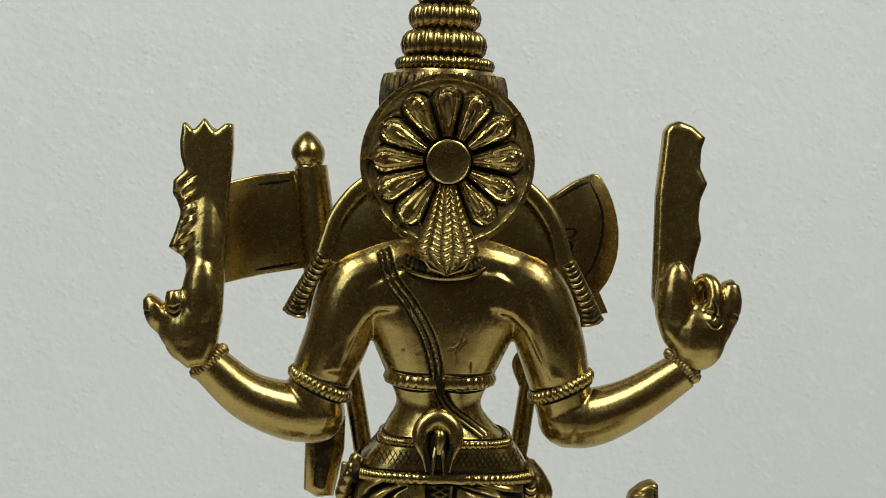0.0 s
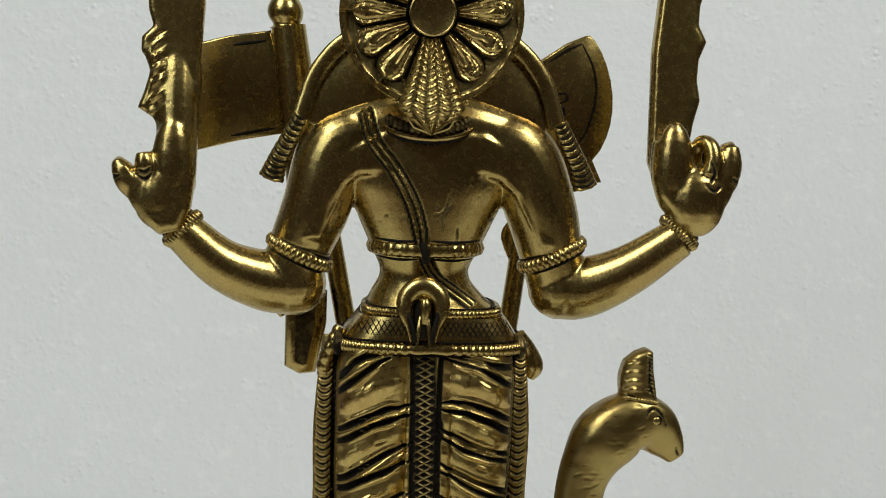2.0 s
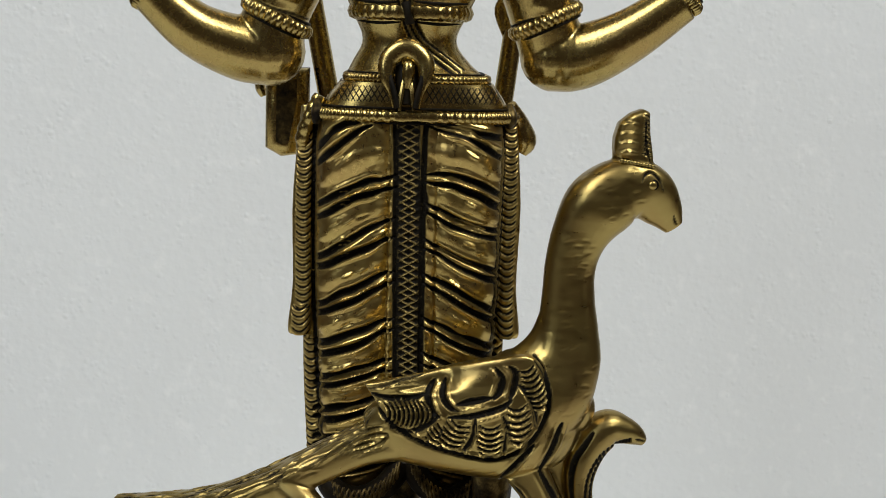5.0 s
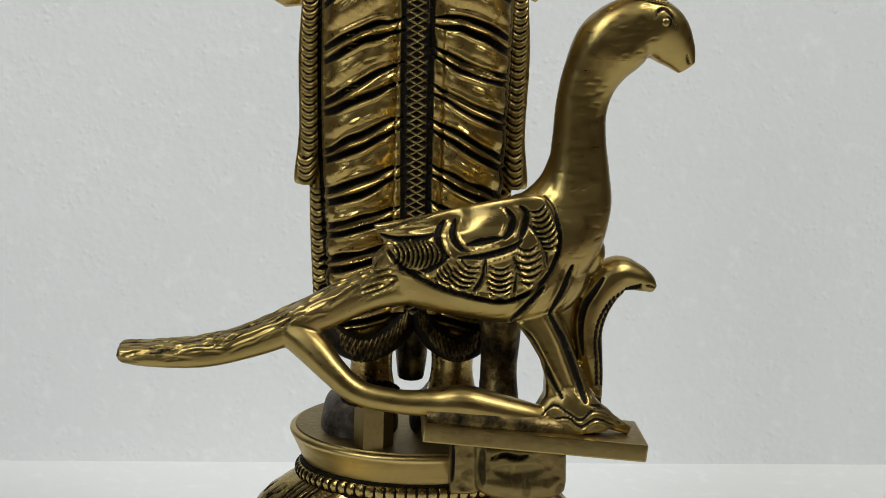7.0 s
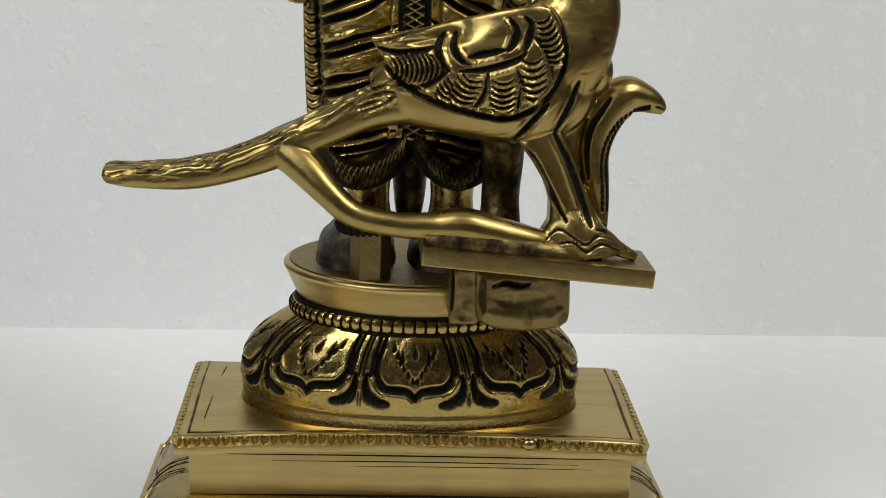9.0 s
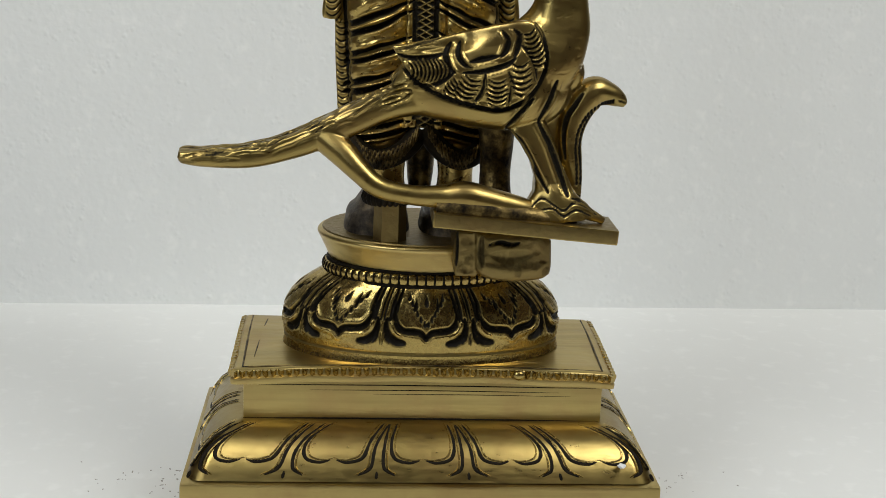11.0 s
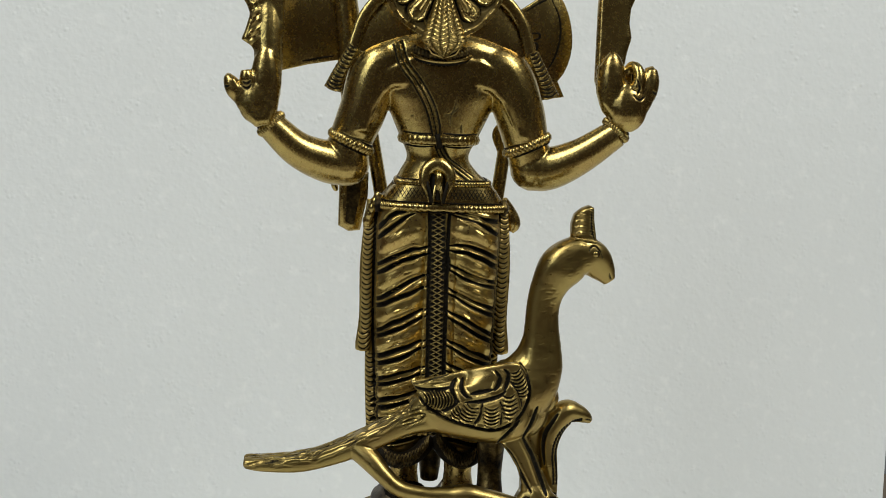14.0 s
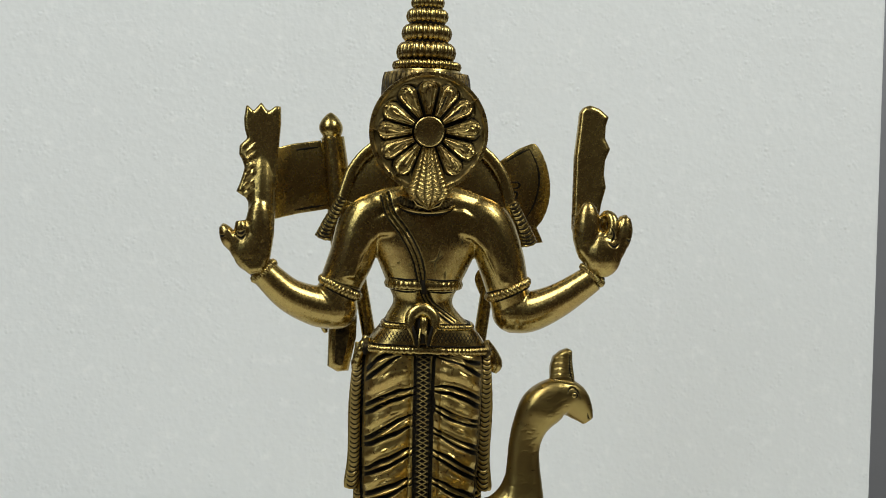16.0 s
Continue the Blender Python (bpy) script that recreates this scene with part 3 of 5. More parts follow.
    loft(bm, [(0.1005, -0.0147, -0.0215, 0.0066, 0.0060), (0.1180, -0.0147, -0.0215, 0.0064, 0.0058)], 3, 6, power=2.0)
    post = part("post", bm, WORN, base, "worn six-sided brass post", smooth=False)
    bm = bmesh.new()
    ribbed_ring(bm, (-0.0160, -0.0205, 0.1195), 0.0075, 0.0055, 0.0026, 24, 0.3)
    part("collar", bm, PATINA_SHADE, post, "dark ribbed collar")
    bm = bmesh.new()
    box(bm, (0.0100, -0.0425, 0.0932), (0.0190, -0.0100, 0.1120), 0.0012)
    plate(bm, [(0.0172, 0.1120), (0.0180, 0.0965), (0.0200, 0.0942), (0.0240, 0.0926), (0.0320, 0.0919), (0.0400, 0.0925), (0.0445, 0.0935), (0.0468, 0.0953), (0.0472, 0.0985), (0.0468, 0.1085), (0.0440, 0.1120)], -0.0240, 0.0430, bevel=0.0030)
    dent = random.Random(9)
    marks = [([(0.0225, 0.1068), (0.0268, 0.1080), (0.0310, 0.1072), (0.0345, 0.1080)], 0.0024, -0.0012, 0.9, 0.2), ([(0.0198, 0.1100), (0.0196, 0.1040), (0.0204, 0.0985)], 0.0030, -0.0012, 0.6, 0.4), ([(0.0105, 0.1110), (0.0106, 0.1040), (0.0105, 0.0980)], 0.0018, -0.0006, 1.0, 0.5), ([(0.0210, 0.0985), (0.0300, 0.0968), (0.0400, 0.0978), (0.0445, 0.1000)], 0.0060, 0.0006, 0, 0.4), ([(0.0240, 0.1030), (0.0310, 0.1022), (0.0390, 0.1035)], 0.0060, -0.0010, 0.2, 0.3)]
    for k in range(44):
        x, z = dent.uniform(0.011, 0.046), dent.uniform(0.094, 0.112)
        marks.append(([(x, z), (x + dent.uniform(-0.001, 0.001), z + 0.0014), (x + dent.uniform(-0.001, 0.001), z + 0.0030)], dent.uniform(0.0020, 0.0050), dent.uniform(-0.0003, 0.0002), dent.choice((0, 0, 0, 0.3)), 0.3))
    part("bracket", cast(bm, 0.0005, 9, marks), WORN, base, "rough worn brass bracket under the slab")
    return base


pedestal()


# ---- the figure ----
def head_disc(bm):
    cx, cy, cz = -0.0062, -0.0255, 0.3722

    def at(r, deg, h):
        q = radians(deg)
        return Vector((cx + r * math.cos(q), cy - h, cz + r * math.sin(q)))

    def turned(profile, mat, seg=72, closed=False):
        rings = [[at(r, 360 * j / seg, h) for j in range(seg)] for r, h in profile]
        skin(bm, rings, mat, closed)

    turned([(0.0296, 0.0006), (0.0300, -0.0010), (0.0293, -0.0055), (0.015, -0.008)], 3)
    turned([(0.0076, -0.001), (0.0077, 0.0034), (0.0075, 0.0041), (0.0071, 0.0043), (0.0067, 0.0041), (0.0001, 0.0041)], 0, 48, True)
    rnd = random.Random(2)
    petals = [(radians(deg), 0.0047 + rnd.uniform(-0.0003, 0.0003), 0.0258 + rnd.uniform(-0.0005, 0.0005)) for deg in (5, 36, 64, 93, 122, 153, 180, 206, 234, 307, 335)]

    def chasing(x, z, y):
        dx, dz = x - cx, z - cz
        r = np.hypot(dx, dz)
        up = 0.00016 * np.sin(dx * 2300 + 2.4 * np.sin(dz * 1700)) * np.sin(dz * 2100 + 2.0 * np.sin(dx * 1500)) * np.clip((r - 0.0190) / 0.003, 0, 1)
        gap, near_e = np.ones(len(x)), np.full(len(x), 9.0)
        lift = np.zeros(len(x))
        for q, wide, far in petals:
            u, v = dx * math.cos(q) + dz * math.sin(q), -dx * math.sin(q) + dz * math.cos(q)
            f = np.clip((u - 0.0086) / (far - 0.0086), 0, 1)
            half = np.maximum(wide * (0.30 + 0.70 * np.clip(f / 0.72, 0, 1)) * np.sqrt(np.clip(1 - np.clip((f - 0.72) / 0.28, 0, 1) ** 2, 0, 1)), 1e-5)
            e = np.abs(v) / half
            on = np.clip((1.06 - e) / 0.16, 0, 1) * (u > 0.0086)
            shape = 0.0022 * (1 - 0.35 * e ** 2) + 0.00035 * np.exp(-((e - 0.84) / 0.10) ** 2) - 0.0005 * np.exp(-((e - 0.60) / 0.16) ** 2)
            lift = np.maximum(lift, on * shape)
            near_e = np.minimum(near_e, e + 9.0 * (u < 0.0086))
            gap = np.minimum(gap, np.clip((e - 0.92) / 0.25, 0, 1) + (u < 0.0086))
        rim = np.clip((r - 0.0272) / 0.0008, 0, 1)
        up += lift + 0.0006 * rim - 0.0004 * np.clip(gap, 0, 1) * (1 - rim)
        ring = np.clip((near_e - 0.93) / 0.10, 0, 1) * np.clip((1.30 - near_e) / 0.10, 0, 1)
        up -= 0.0005 * ring * (1 - rim)
        dark = np.maximum(np.clip(gap, 0, 1) * (0.98 - 0.70 * np.clip((r - 0.0195) / 0.0030, 0, 1)), 0.95 * ring)
        scroll = np.clip(-up * 4200, 0, 0.6) * (r > 0.0205) * (lift < 0.0004)
        return up, np.maximum(dark * (1 - rim), scroll)

    marks = []
    for q, wide, far in petals:
        at2 = lambda u, v: (cx + u * math.cos(q) - v * math.sin(q), cz + u * math.sin(q) + v * math.cos(q))
        j = lambda: rnd.uniform(-0.0006, 0.0006)
        marks.append(([at2(0.0120, j() / 2), at2(0.0150, j()), at2(0.0180, j()), at2(0.0205, j() * 2)], rnd.uniform(0.0010, 0.0020), -0.0006, rnd.choice((0.5, 0.9, 0.2)), 0.2))
        if rnd.random() < 0.7:
            marks.append(([at2(0.0150, 0.0006), at2(0.0190, 0.0020 + j()), at2(0.0225, 0.0012 + j()), at2(0.0225, -0.0012 + j()), at2(0.0180, -0.0018 + j())], 0.0009, rnd.choice((0.0004, -0.0004)), rnd.choice((0, 0.5)), 0.3))
        # curls on the flat rim between the petals
        for k in range(4):
            a = q + radians(12 + 2.2 * k) + rnd.uniform(-0.03, 0.03)
            r = 0.0222 + rnd.uniform(0, 0.0016)
            marks.append(([(cx + (r + 0.0012 * i) * math.cos(a + 0.03 * i * i), cz + (r + 0.0012 * i) * math.sin(a + 0.03 * i * i)) for i in range(4)], 0.0012, rnd.choice((0.0007, -0.0005)), rnd.choice((0, 0.7)), 0.3))
    rows, cols = 66, 340
    me = bpy.data.meshes.new("raw")
    me.from_pydata([tuple(at(0.0070 + (0.0298 - 0.0070) * k / rows, 360 * i / cols, 0.0)) for k in range(rows + 1) for i in range(cols)], [], [(k * cols + i, (k + 1) * cols + i, (k + 1) * cols + (i + 1) % cols, k * cols + (i + 1) % cols) for k in range(rows) for i in range(cols)])
    me.update()
    carved(me, marks, chasing)
    for p in me.polygons:
        p.material_index = 3
    bm.from_mesh(me)
    bpy.data.meshes.remove(me)
    # braid: knobbly strands that widen and close to a point
    wax = bm.verts.layers.float["wax"]
    rows, cols = 100, 56
    sheet = []
    for k in range(rows + 1):
        f = k / rows
        half = (0.0030 + 0.0078 * f / 0.72 if f < 0.72 else 0.0108 * (1 - ((f - 0.72) / 0.28) ** 1.4)) + 0.0002
        line = []
        for i in range(cols + 1):
            u = i / cols * 2 - 1
            strand = abs(math.sin(math.pi * (2.5 * u + 0.5)))
            knot = abs(math.sin(math.pi * (f * 15 + 0.5 * (int(2.5 * u + 2.5) % 2) + 0.3 * math.sin(9 * u))))
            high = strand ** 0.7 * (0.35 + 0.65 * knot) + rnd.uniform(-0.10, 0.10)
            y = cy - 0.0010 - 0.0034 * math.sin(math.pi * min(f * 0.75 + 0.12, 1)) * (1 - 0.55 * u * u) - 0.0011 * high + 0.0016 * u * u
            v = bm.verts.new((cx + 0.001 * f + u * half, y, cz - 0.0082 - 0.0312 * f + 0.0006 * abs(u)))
            # colour gets darker the lower the surface lies between strands and knots
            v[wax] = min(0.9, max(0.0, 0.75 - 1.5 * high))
            line.append(v)
        sheet.append(line)
    for a, b in zip(sheet, sheet[1:]):
        for i in range(cols):
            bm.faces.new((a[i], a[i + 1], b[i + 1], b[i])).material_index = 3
    # dark backing plate, so gaps between the strands come out dark
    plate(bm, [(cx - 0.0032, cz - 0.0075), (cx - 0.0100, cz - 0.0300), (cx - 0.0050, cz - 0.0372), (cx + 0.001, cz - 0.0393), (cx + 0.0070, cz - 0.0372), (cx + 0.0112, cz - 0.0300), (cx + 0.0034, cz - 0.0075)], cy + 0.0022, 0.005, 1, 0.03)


LEFT_FOLDS = [(0.2500, 0.2575, 0.2590, 0.55), (0.2452, 0.2530, 0.2585, 0.68), (0.2314, 0.2385, 0.2422, 1), (0.2275, 0.2348, 0.2383, 1), (0.2140, 0.2222, 0.2287, 1), (0.2108, 0.2165, 0.2224, 1), (0.1978, 0.2050, 0.2112, 1), (0.1953, 0.2007, 0.2076, 1), (0.1850, 0.1896, 0.1955, 1), (0.1806, 0.1853, 0.1920, 1), (0.1733, 0.1772, 0.1818, 1), (0.1703, 0.1738, 0.1778, 1), (0.1615, 0.1655, 0.1700, 1), (0.1583, 0.1620, 0.1660, 1), (0.1515, 0.1552, 0.1590, 1), (0.1488, 0.1518, 0.1555, 1), (0.1435, 0.1460, 0.1490, 1), (0.1405, 0.1422, 0.1450, 1)]
RIGHT_FOLDS = [(0.2545, 0.2568, 0.2597, 1), (0.2475, 0.2553, 0.2585, 1), (0.2362, 0.2417, 0.2430, 1), (0.2320, 0.2384, 0.2405, 1), (0.2243, 0.2272, 0.2338, 1), (0.2213, 0.2250, 0.2308, 1), (0.2103, 0.2149, 0.2217, 1), (0.2073, 0.2128, 0.2190, 1), (0.1968, 0.2037, 0.2104, 1), (0.1938, 0.2002, 0.2073, 1), (0.1852, 0.1894, 0.1962, 1), (0.1815, 0.1862, 0.1928, 1), (0.1740, 0.1780, 0.1840, 1), (0.1700, 0.1745, 0.1805, 1), (0.1620, 0.1660, 0.1720, 1), (0.1580, 0.1620, 0.1680, 1), (0.1520, 0.1550, 0.1590, 1), (0.1488, 0.1515, 0.1552, 1), (0.1435, 0.1458, 0.1485, 1), (0.1405, 0.1420, 0.1445, 1)]


def cloth_field(x, z, y):
    """Hammered unevenness of the cloth, the plait between the legs, the ribs of the pleated side edges."""
    up = 0.00012 * np.sin(x * 380 + 2.2 * np.sin(z * 320)) * np.sin(z * 420 + 1.7 * np.sin(x * 410)) + 0.00002 * np.sin(x * 1700 + z * 900) * np.sin(z * 1500 - x * 700)
    wax = np.zeros(len(x))
    mid = -0.0040 + (0.2465 - z) * 0.022
    u = (x - mid) / 0.0036
    inside = np.clip((1.08 - np.abs(u)) / 0.12, 0, 1) * (z > 0.146) * (y < -0.008)
    p = z / 0.0027
    rib = np.maximum(1 - 1.7 * np.abs(np.sin(np.pi * (p + 0.75 * u))), 1 - 1.7 * np.abs(np.sin(np.pi * (p - 0.75 * u))))
    rib = np.clip(rib, 0, 1) * np.clip(1.15 - u * u, 0, 1)
    up += inside * (0.0010 * rib - 0.0008)
    wax = np.maximum(wax, inside * (1.0 - 0.66 * rib))
    for top, low, z0, z1, s in ((-0.0376, -0.0372, 0.2600, 0.1960, -1), (-0.0384, -0.0382, 0.1975, 0.1850, -1), (-0.0345, -0.0330, 0.1855, 0.1380, -1), (0.0289, 0.0289, 0.2600, 0.1960, 1), (0.0292, 0.0296, 0.1975, 0.1850, 1), (0.0262, 0.0246, 0.1855, 0.1380, 1)):
        xb = top + (low - top) * (z0 - z) / (z0 - z1)
        e = s * (x - xb) / 0.0028
        band = np.clip((1.25 - np.abs(e)) / 0.25, 0, 1) * (z < z0) * (z > z1) * (y > -0.0120)
        wave = np.abs(np.sin(np.pi * (z / 0.0025 + 0.75 * (1 - e * e) + 0.35 * e)))
        up += band * (0.0006 * wave - 0.0004)
        wax = np.maximum(wax, band * np.clip((0.70 - wave) / 0.3, 0.12, 0.97))
    return up, wax


def skirt(whole):
    """Two legs wrapped in cloth, with their folds, the plait between them and the pleated edges."""
    bm = bmesh.new()
    for c, w in ((-0.0205, 0.0142), (0.0139, 0.0138)):
        loft(bm, [(0.136, c * 0.90, 0.001, w * 0.88, 0.0135), (0.150, c * 0.93, 0.001, w * 0.92, 0.0150), (0.17, c * 0.95, 0.001, w * 0.93, 0.0165), (0.205, c, 0.001, w * 0.97, 0.0178), (0.235, c, 0.001, w, 0.0195), (0.250, c, 0.001, w, 0.0212), (0.262, c * 0.95, 0.001, w * 0.94, 0.0200)], 50, 48, power=3.2)
    plate(bm, [(-0.010, 0.146), (-0.010, 0.262), (0.005, 0.262), (0.005, 0.146)], -0.006, 0.0225, lean=-0.02)
    for x0, s in ((-0.0382, -1), (0.0300, 1)):
        tube(bm, [(x0 - s * 0.0018, -0.004, 0.2630, 0.0028), (x0 - s * 0.0008, -0.005, 0.2500, 0.0031), (x0 + s * 0.0004, -0.005, 0.2300, 0.0032), (x0, -0.005, 0.2050, 0.0032), (x0 + s * 0.0008, -0.005, 0.1905, 0.0038), (x0 + s * 0.0010, -0.005, 0.1868, 0.0034)], 60, 20, flat=0.8, square=3.0)
        tube(bm, [(x0 - s * 0.0030, -0.003, 0.1950, 0.0028), (x0 - s * 0.0038, -0.003, 0.1700, 0.0030), (x0 - s * 0.0056, -0.003, 0.1400, 0.0030)], 50, 20, flat=0.8, square=3.0)
        tube(bm, [(x0 - s * 0.0060, 0.0, 0.2620, 0.0034), (x0 - s * 0.0055, 0.0, 0.2000, 0.0034), (x0 - s * 0.0075, 0.0, 0.1400, 0.0034)], 50, 12, flat=1.4)
    rnd = random.Random(7)
    marks = []
    for rows, x0, x1 in ((LEFT_FOLDS, -0.0335, -0.0078), (RIGHT_FOLDS, 0.0266, 0.0016)):
        lines = []
        for a, b, c, far in rows:
            bow = spline([(a,), (b,), (c,)], 7)
            line = [(x0 + (x1 - x0) * k / 6 * far, float(bow[k][0]) + rnd.uniform(-0.0004, 0.0004)) for k in range(7)]
            lines.append(line)
            marks.append((line, (0.0036 + rnd.uniform(-0.0004, 0.0007), 0.0019), -0.0019, 1.0, 0.45))
            marks.append(([(x, z - 0.0017) for x, z in line[1:6]], (0.0024, 0.0018), 0.0006, 0, 0.1))
            marks.append(([(x, z + 0.0021) for x, z in line[1:6]], (0.0030, 0.0020), 0.0005, 0, 0.1))
        for low, up in zip(lines[1::2], lines[2::2]):
            marks.append(([((p[0] + q[0]) / 2, (p[1] + q[1]) / 2) for p, q in zip(low, up)], 0.0080, 0.0007, 0, 0.3))
        for up, low in zip(lines[0::2], lines[1::2]):
            marks.append(([((p[0] + q[0]) / 2, (p[1] + q[1]) / 2) for p, q in zip(up, low)], 0.0030, 0.0010, 0, 0.2))
            # short creases that run out on the flat panel under each pair
            for _ in range(3):
                f, g = rnd.uniform(0.3, 0.75), rnd.uniform(0.0028, 0.0075)
                k = int(f * 5)
                p, q = low[k], low[k + 1]
                marks.append(([(p[0], p[1] - g), ((p[0] + q[0]) / 2, (p[1] + q[1]) / 2 - g + 0.0002), (q[0], q[1] - g * 0.92)], rnd.uniform(0.0008, 0.0018), rnd.choice((0.0004, -0.0003)), 0, 0.1))
    # seams beside the plait and at the outer edges
    marks.append(([(-0.0088, 0.2590), (-0.0082, 0.2465), (-0.0078, 0.22), (-0.0070, 0.1850), (-0.0062, 0.150)], 0.0021, -0.0013, 1.0, 0.8))
    marks.append(([(0.0012, 0.2590), (0.0008, 0.2465), (0.0010, 0.22), (0.0014, 0.1850), (0.0020, 0.150)], 0.0024, -0.0014, 1.0, 0.8))
    marks.append(([(0.0002, 0.2400), (0.0006, 0.2330), (0.0004, 0.2280)], 0.0050, -0.0006, 0.95, 0.3))
    marks.append(([(-0.0345, 0.2580), (-0.0346, 0.2300), (-0.0340, 0.2000), (-0.0318, 0.1650), (-0.0300, 0.142)], 0.0024, -0.0009, 0.95, 0.7))
    marks.append(([(0.0268, 0.2580), (0.0266, 0.2300), (0.0258, 0.2000), (0.0244, 0.1650), (0.0225, 0.142)], 0.0024, -0.0009, 0.95, 0.7))
    # tool marks on one panel
    for k in range(9):
        z = 0.2225 - 0.0014 * k + (0.0140 if k < 4 else 0.0050)
        marks.append(([(-0.0262, z - 0.0003), (-0.0240, z), (-0.0222, z - 0.0002)], 0.0007, 0.0002, 0, 0.3))
    join(whole, cast(bm, 0.00037, 7, marks, cloth_field, 0.05, 4))
    bm = whole
    # braided hems
    for pts in ([(-0.0300, -0.006, 0.1400), (-0.0260, -0.0135, 0.1352), (-0.0180, -0.0165, 0.1335), (-0.0095, -0.0160, 0.1375), (-0.0035, -0.0125, 0.1440)], [(-0.0010, -0.0125, 0.1450), (0.0045, -0.0160, 0.1380), (0.0120, -0.0165, 0.1340), (0.0190, -0.0135, 0.1360), (0.0240, -0.006, 0.1410)]):
        tube(bm, [(*p, 0.0042) for p in pts], 40, 12, 1)
        path = spline(pts, 40)
        for a, b in list(zip(path, path[4:]))[::2]:
            m = (a + b) / 2
            for s in (-1, 1):
                tube(bm, [(a[0], a[1] - 0.0022, a[2] + s * 0.0036, 0.0004), (m[0], m[1] - 0.0044, m[2], 0.0007), (b[0], b[1] - 0.0022, b[2] - s * 0.0036, 0.0004)], 5, 6, 2)


def figure():
    bm = bmesh.new()
    cx = -0.0045
    # flat upper back with the upper arms, a crisp edge over the armpits
    plate(bm, [(-0.0400, 0.2960), (-0.0372, 0.3066), (-0.0323, 0.3150), (-0.0283, 0.3186), (-0.0209, 0.3190), (-0.0029, 0.3178), (0.0140, 0.3196), (0.0195, 0.3180), (0.0253, 0.3126), (0.0303, 0.3040), (0.0340, 0.2950), (0.0400, 0.2950), (0.0390, 0.3050), (0.0340, 0.3190), (0.0250, 0.3290), (0.0140, 0.3340), (-0.0200, 0.3340), (-0.0350, 0.3270), (-0.0420, 0.3130), (-0.0470, 0.2960)], -0.0034, 0.0186, lean=-0.02, bevel=0.0024)
    loft(bm, [(0.262, -0.002, 0.003, 0.029, 0.0185), (0.2718, -0.002, 0.003, 0.0240, 0.0175), (0.278, -0.0038, 0.004, 0.0192, 0.0145), (0.2850, cx, 0.004, 0.0155, 0.0132), (0.2945, cx, 0.003, 0.0195, 0.0150), (0.308, cx, 0.001, 0.0255, 0.0150), (0.318, cx, 0.0, 0.0300, 0.0148), (0.332, cx, 0.0, 0.0300, 0.0142), (0.339, -0.005, 0.001, 0.0228, 0.0138), (0.346, -0.0055, 0.001, 0.0138, 0.0120), (0.356, -0.006, 0.0, 0.0125, 0.0115)], 44, 44)
    # upper arms, elbows and forearms
    tube(bm, [(-0.020, 0.0, 0.3315, 0.0105), (-0.036, -0.001, 0.3275, 0.0122), (-0.0425, -0.001, 0.3070, 0.0118), (-0.0485, 0.001, 0.2910, 0.0108), (-0.0505, 0.002, 0.2805, 0.0114)], 34, 24)
    ball(bm, (-0.0500, 0.002, 0.2800), 0.0116)
    ball(bm, (-0.0545, 0.002, 0.2802), 0.0112)
    ball(bm, (0.0432, 0.001, 0.2808), 0.0114)
    ball(bm, (0.0475, 0.001, 0.2806), 0.0114)
    tube(bm, [(-0.0495, 0.003, 0.2796, 0.0112), (-0.0600, 0.0, 0.2808, 0.0106), (-0.0742, -0.004, 0.2866, 0.0088), (-0.0882, -0.007, 0.2988, 0.0071)], 28, 24)
    tube(bm, [(0.010, 0.0, 0.3315, 0.0105), (0.0262, -0.001, 0.3282, 0.0124), (0.0345, -0.001, 0.3100, 0.0126), (0.0395, 0.0, 0.2925, 0.0111), (0.0418, 0.001, 0.2815, 0.0098)], 34, 24)
    tube(bm, [(0.0410, 0.002, 0.2804, 0.0112), (0.0520, 0.0, 0.2812, 0.0108), (0.0665, -0.004, 0.2882, 0.0089), (0.0835, -0.006, 0.3004, 0.0071)], 28, 24)
    tube(bm, [(-0.0340, 0.0, 0.3310, 0.0110), (-0.0200, 0.0, 0.3345, 0.0120), (-0.0055, 0.0, 0.3365, 0.0125), (0.0090, 0.0, 0.3350, 0.0120), (0.0240, 0.0, 0.3315, 0.0110)], 24, 20)
    # raised palms and fingers
    plate(bm, [(-0.0870, 0.2982), (-0.0838, 0.3057), (-0.0825, 0.3168), (-0.0838, 0.3270), (-0.0944, 0.3269), (-0.0958, 0.3225), (-0.0985, 0.3195), (-0.1018, 0.3185), (-0.1052, 0.3212), (-0.1083, 0.3228), (-0.1098, 0.3210), (-0.1072, 0.3135), (-0.1032, 0.3062), (-0.0988, 0.3008), (-0.0940, 0.2968)], -0.0108, 0.0105, lean=0.11, bevel=0.0044)
    tube(bm, [(-0.0985, -0.0100, 0.3090, 0.0040), (-0.1040, -0.0115, 0.3140, 0.0046), (-0.1068, -0.0120, 0.3185, 0.0036), (-0.1084, -0.0120, 0.3216, 0.0018)], 12, 16)
    tube(bm, [(-0.0975, -0.0120, 0.3160, 0.0044), (-0.0988, -0.0140, 0.3205, 0.0036), (-0.0994, -0.0140, 0.3243, 0.0024)], 12, 16)
    ball(bm, (-0.0942, -0.0120, 0.3095), 0.0090, 0, (1, 0.65, 1.25))
    ball(bm, (-0.0900, -0.0115, 0.3200), 0.0076, 0, (0.95, 0.75, 2.2))
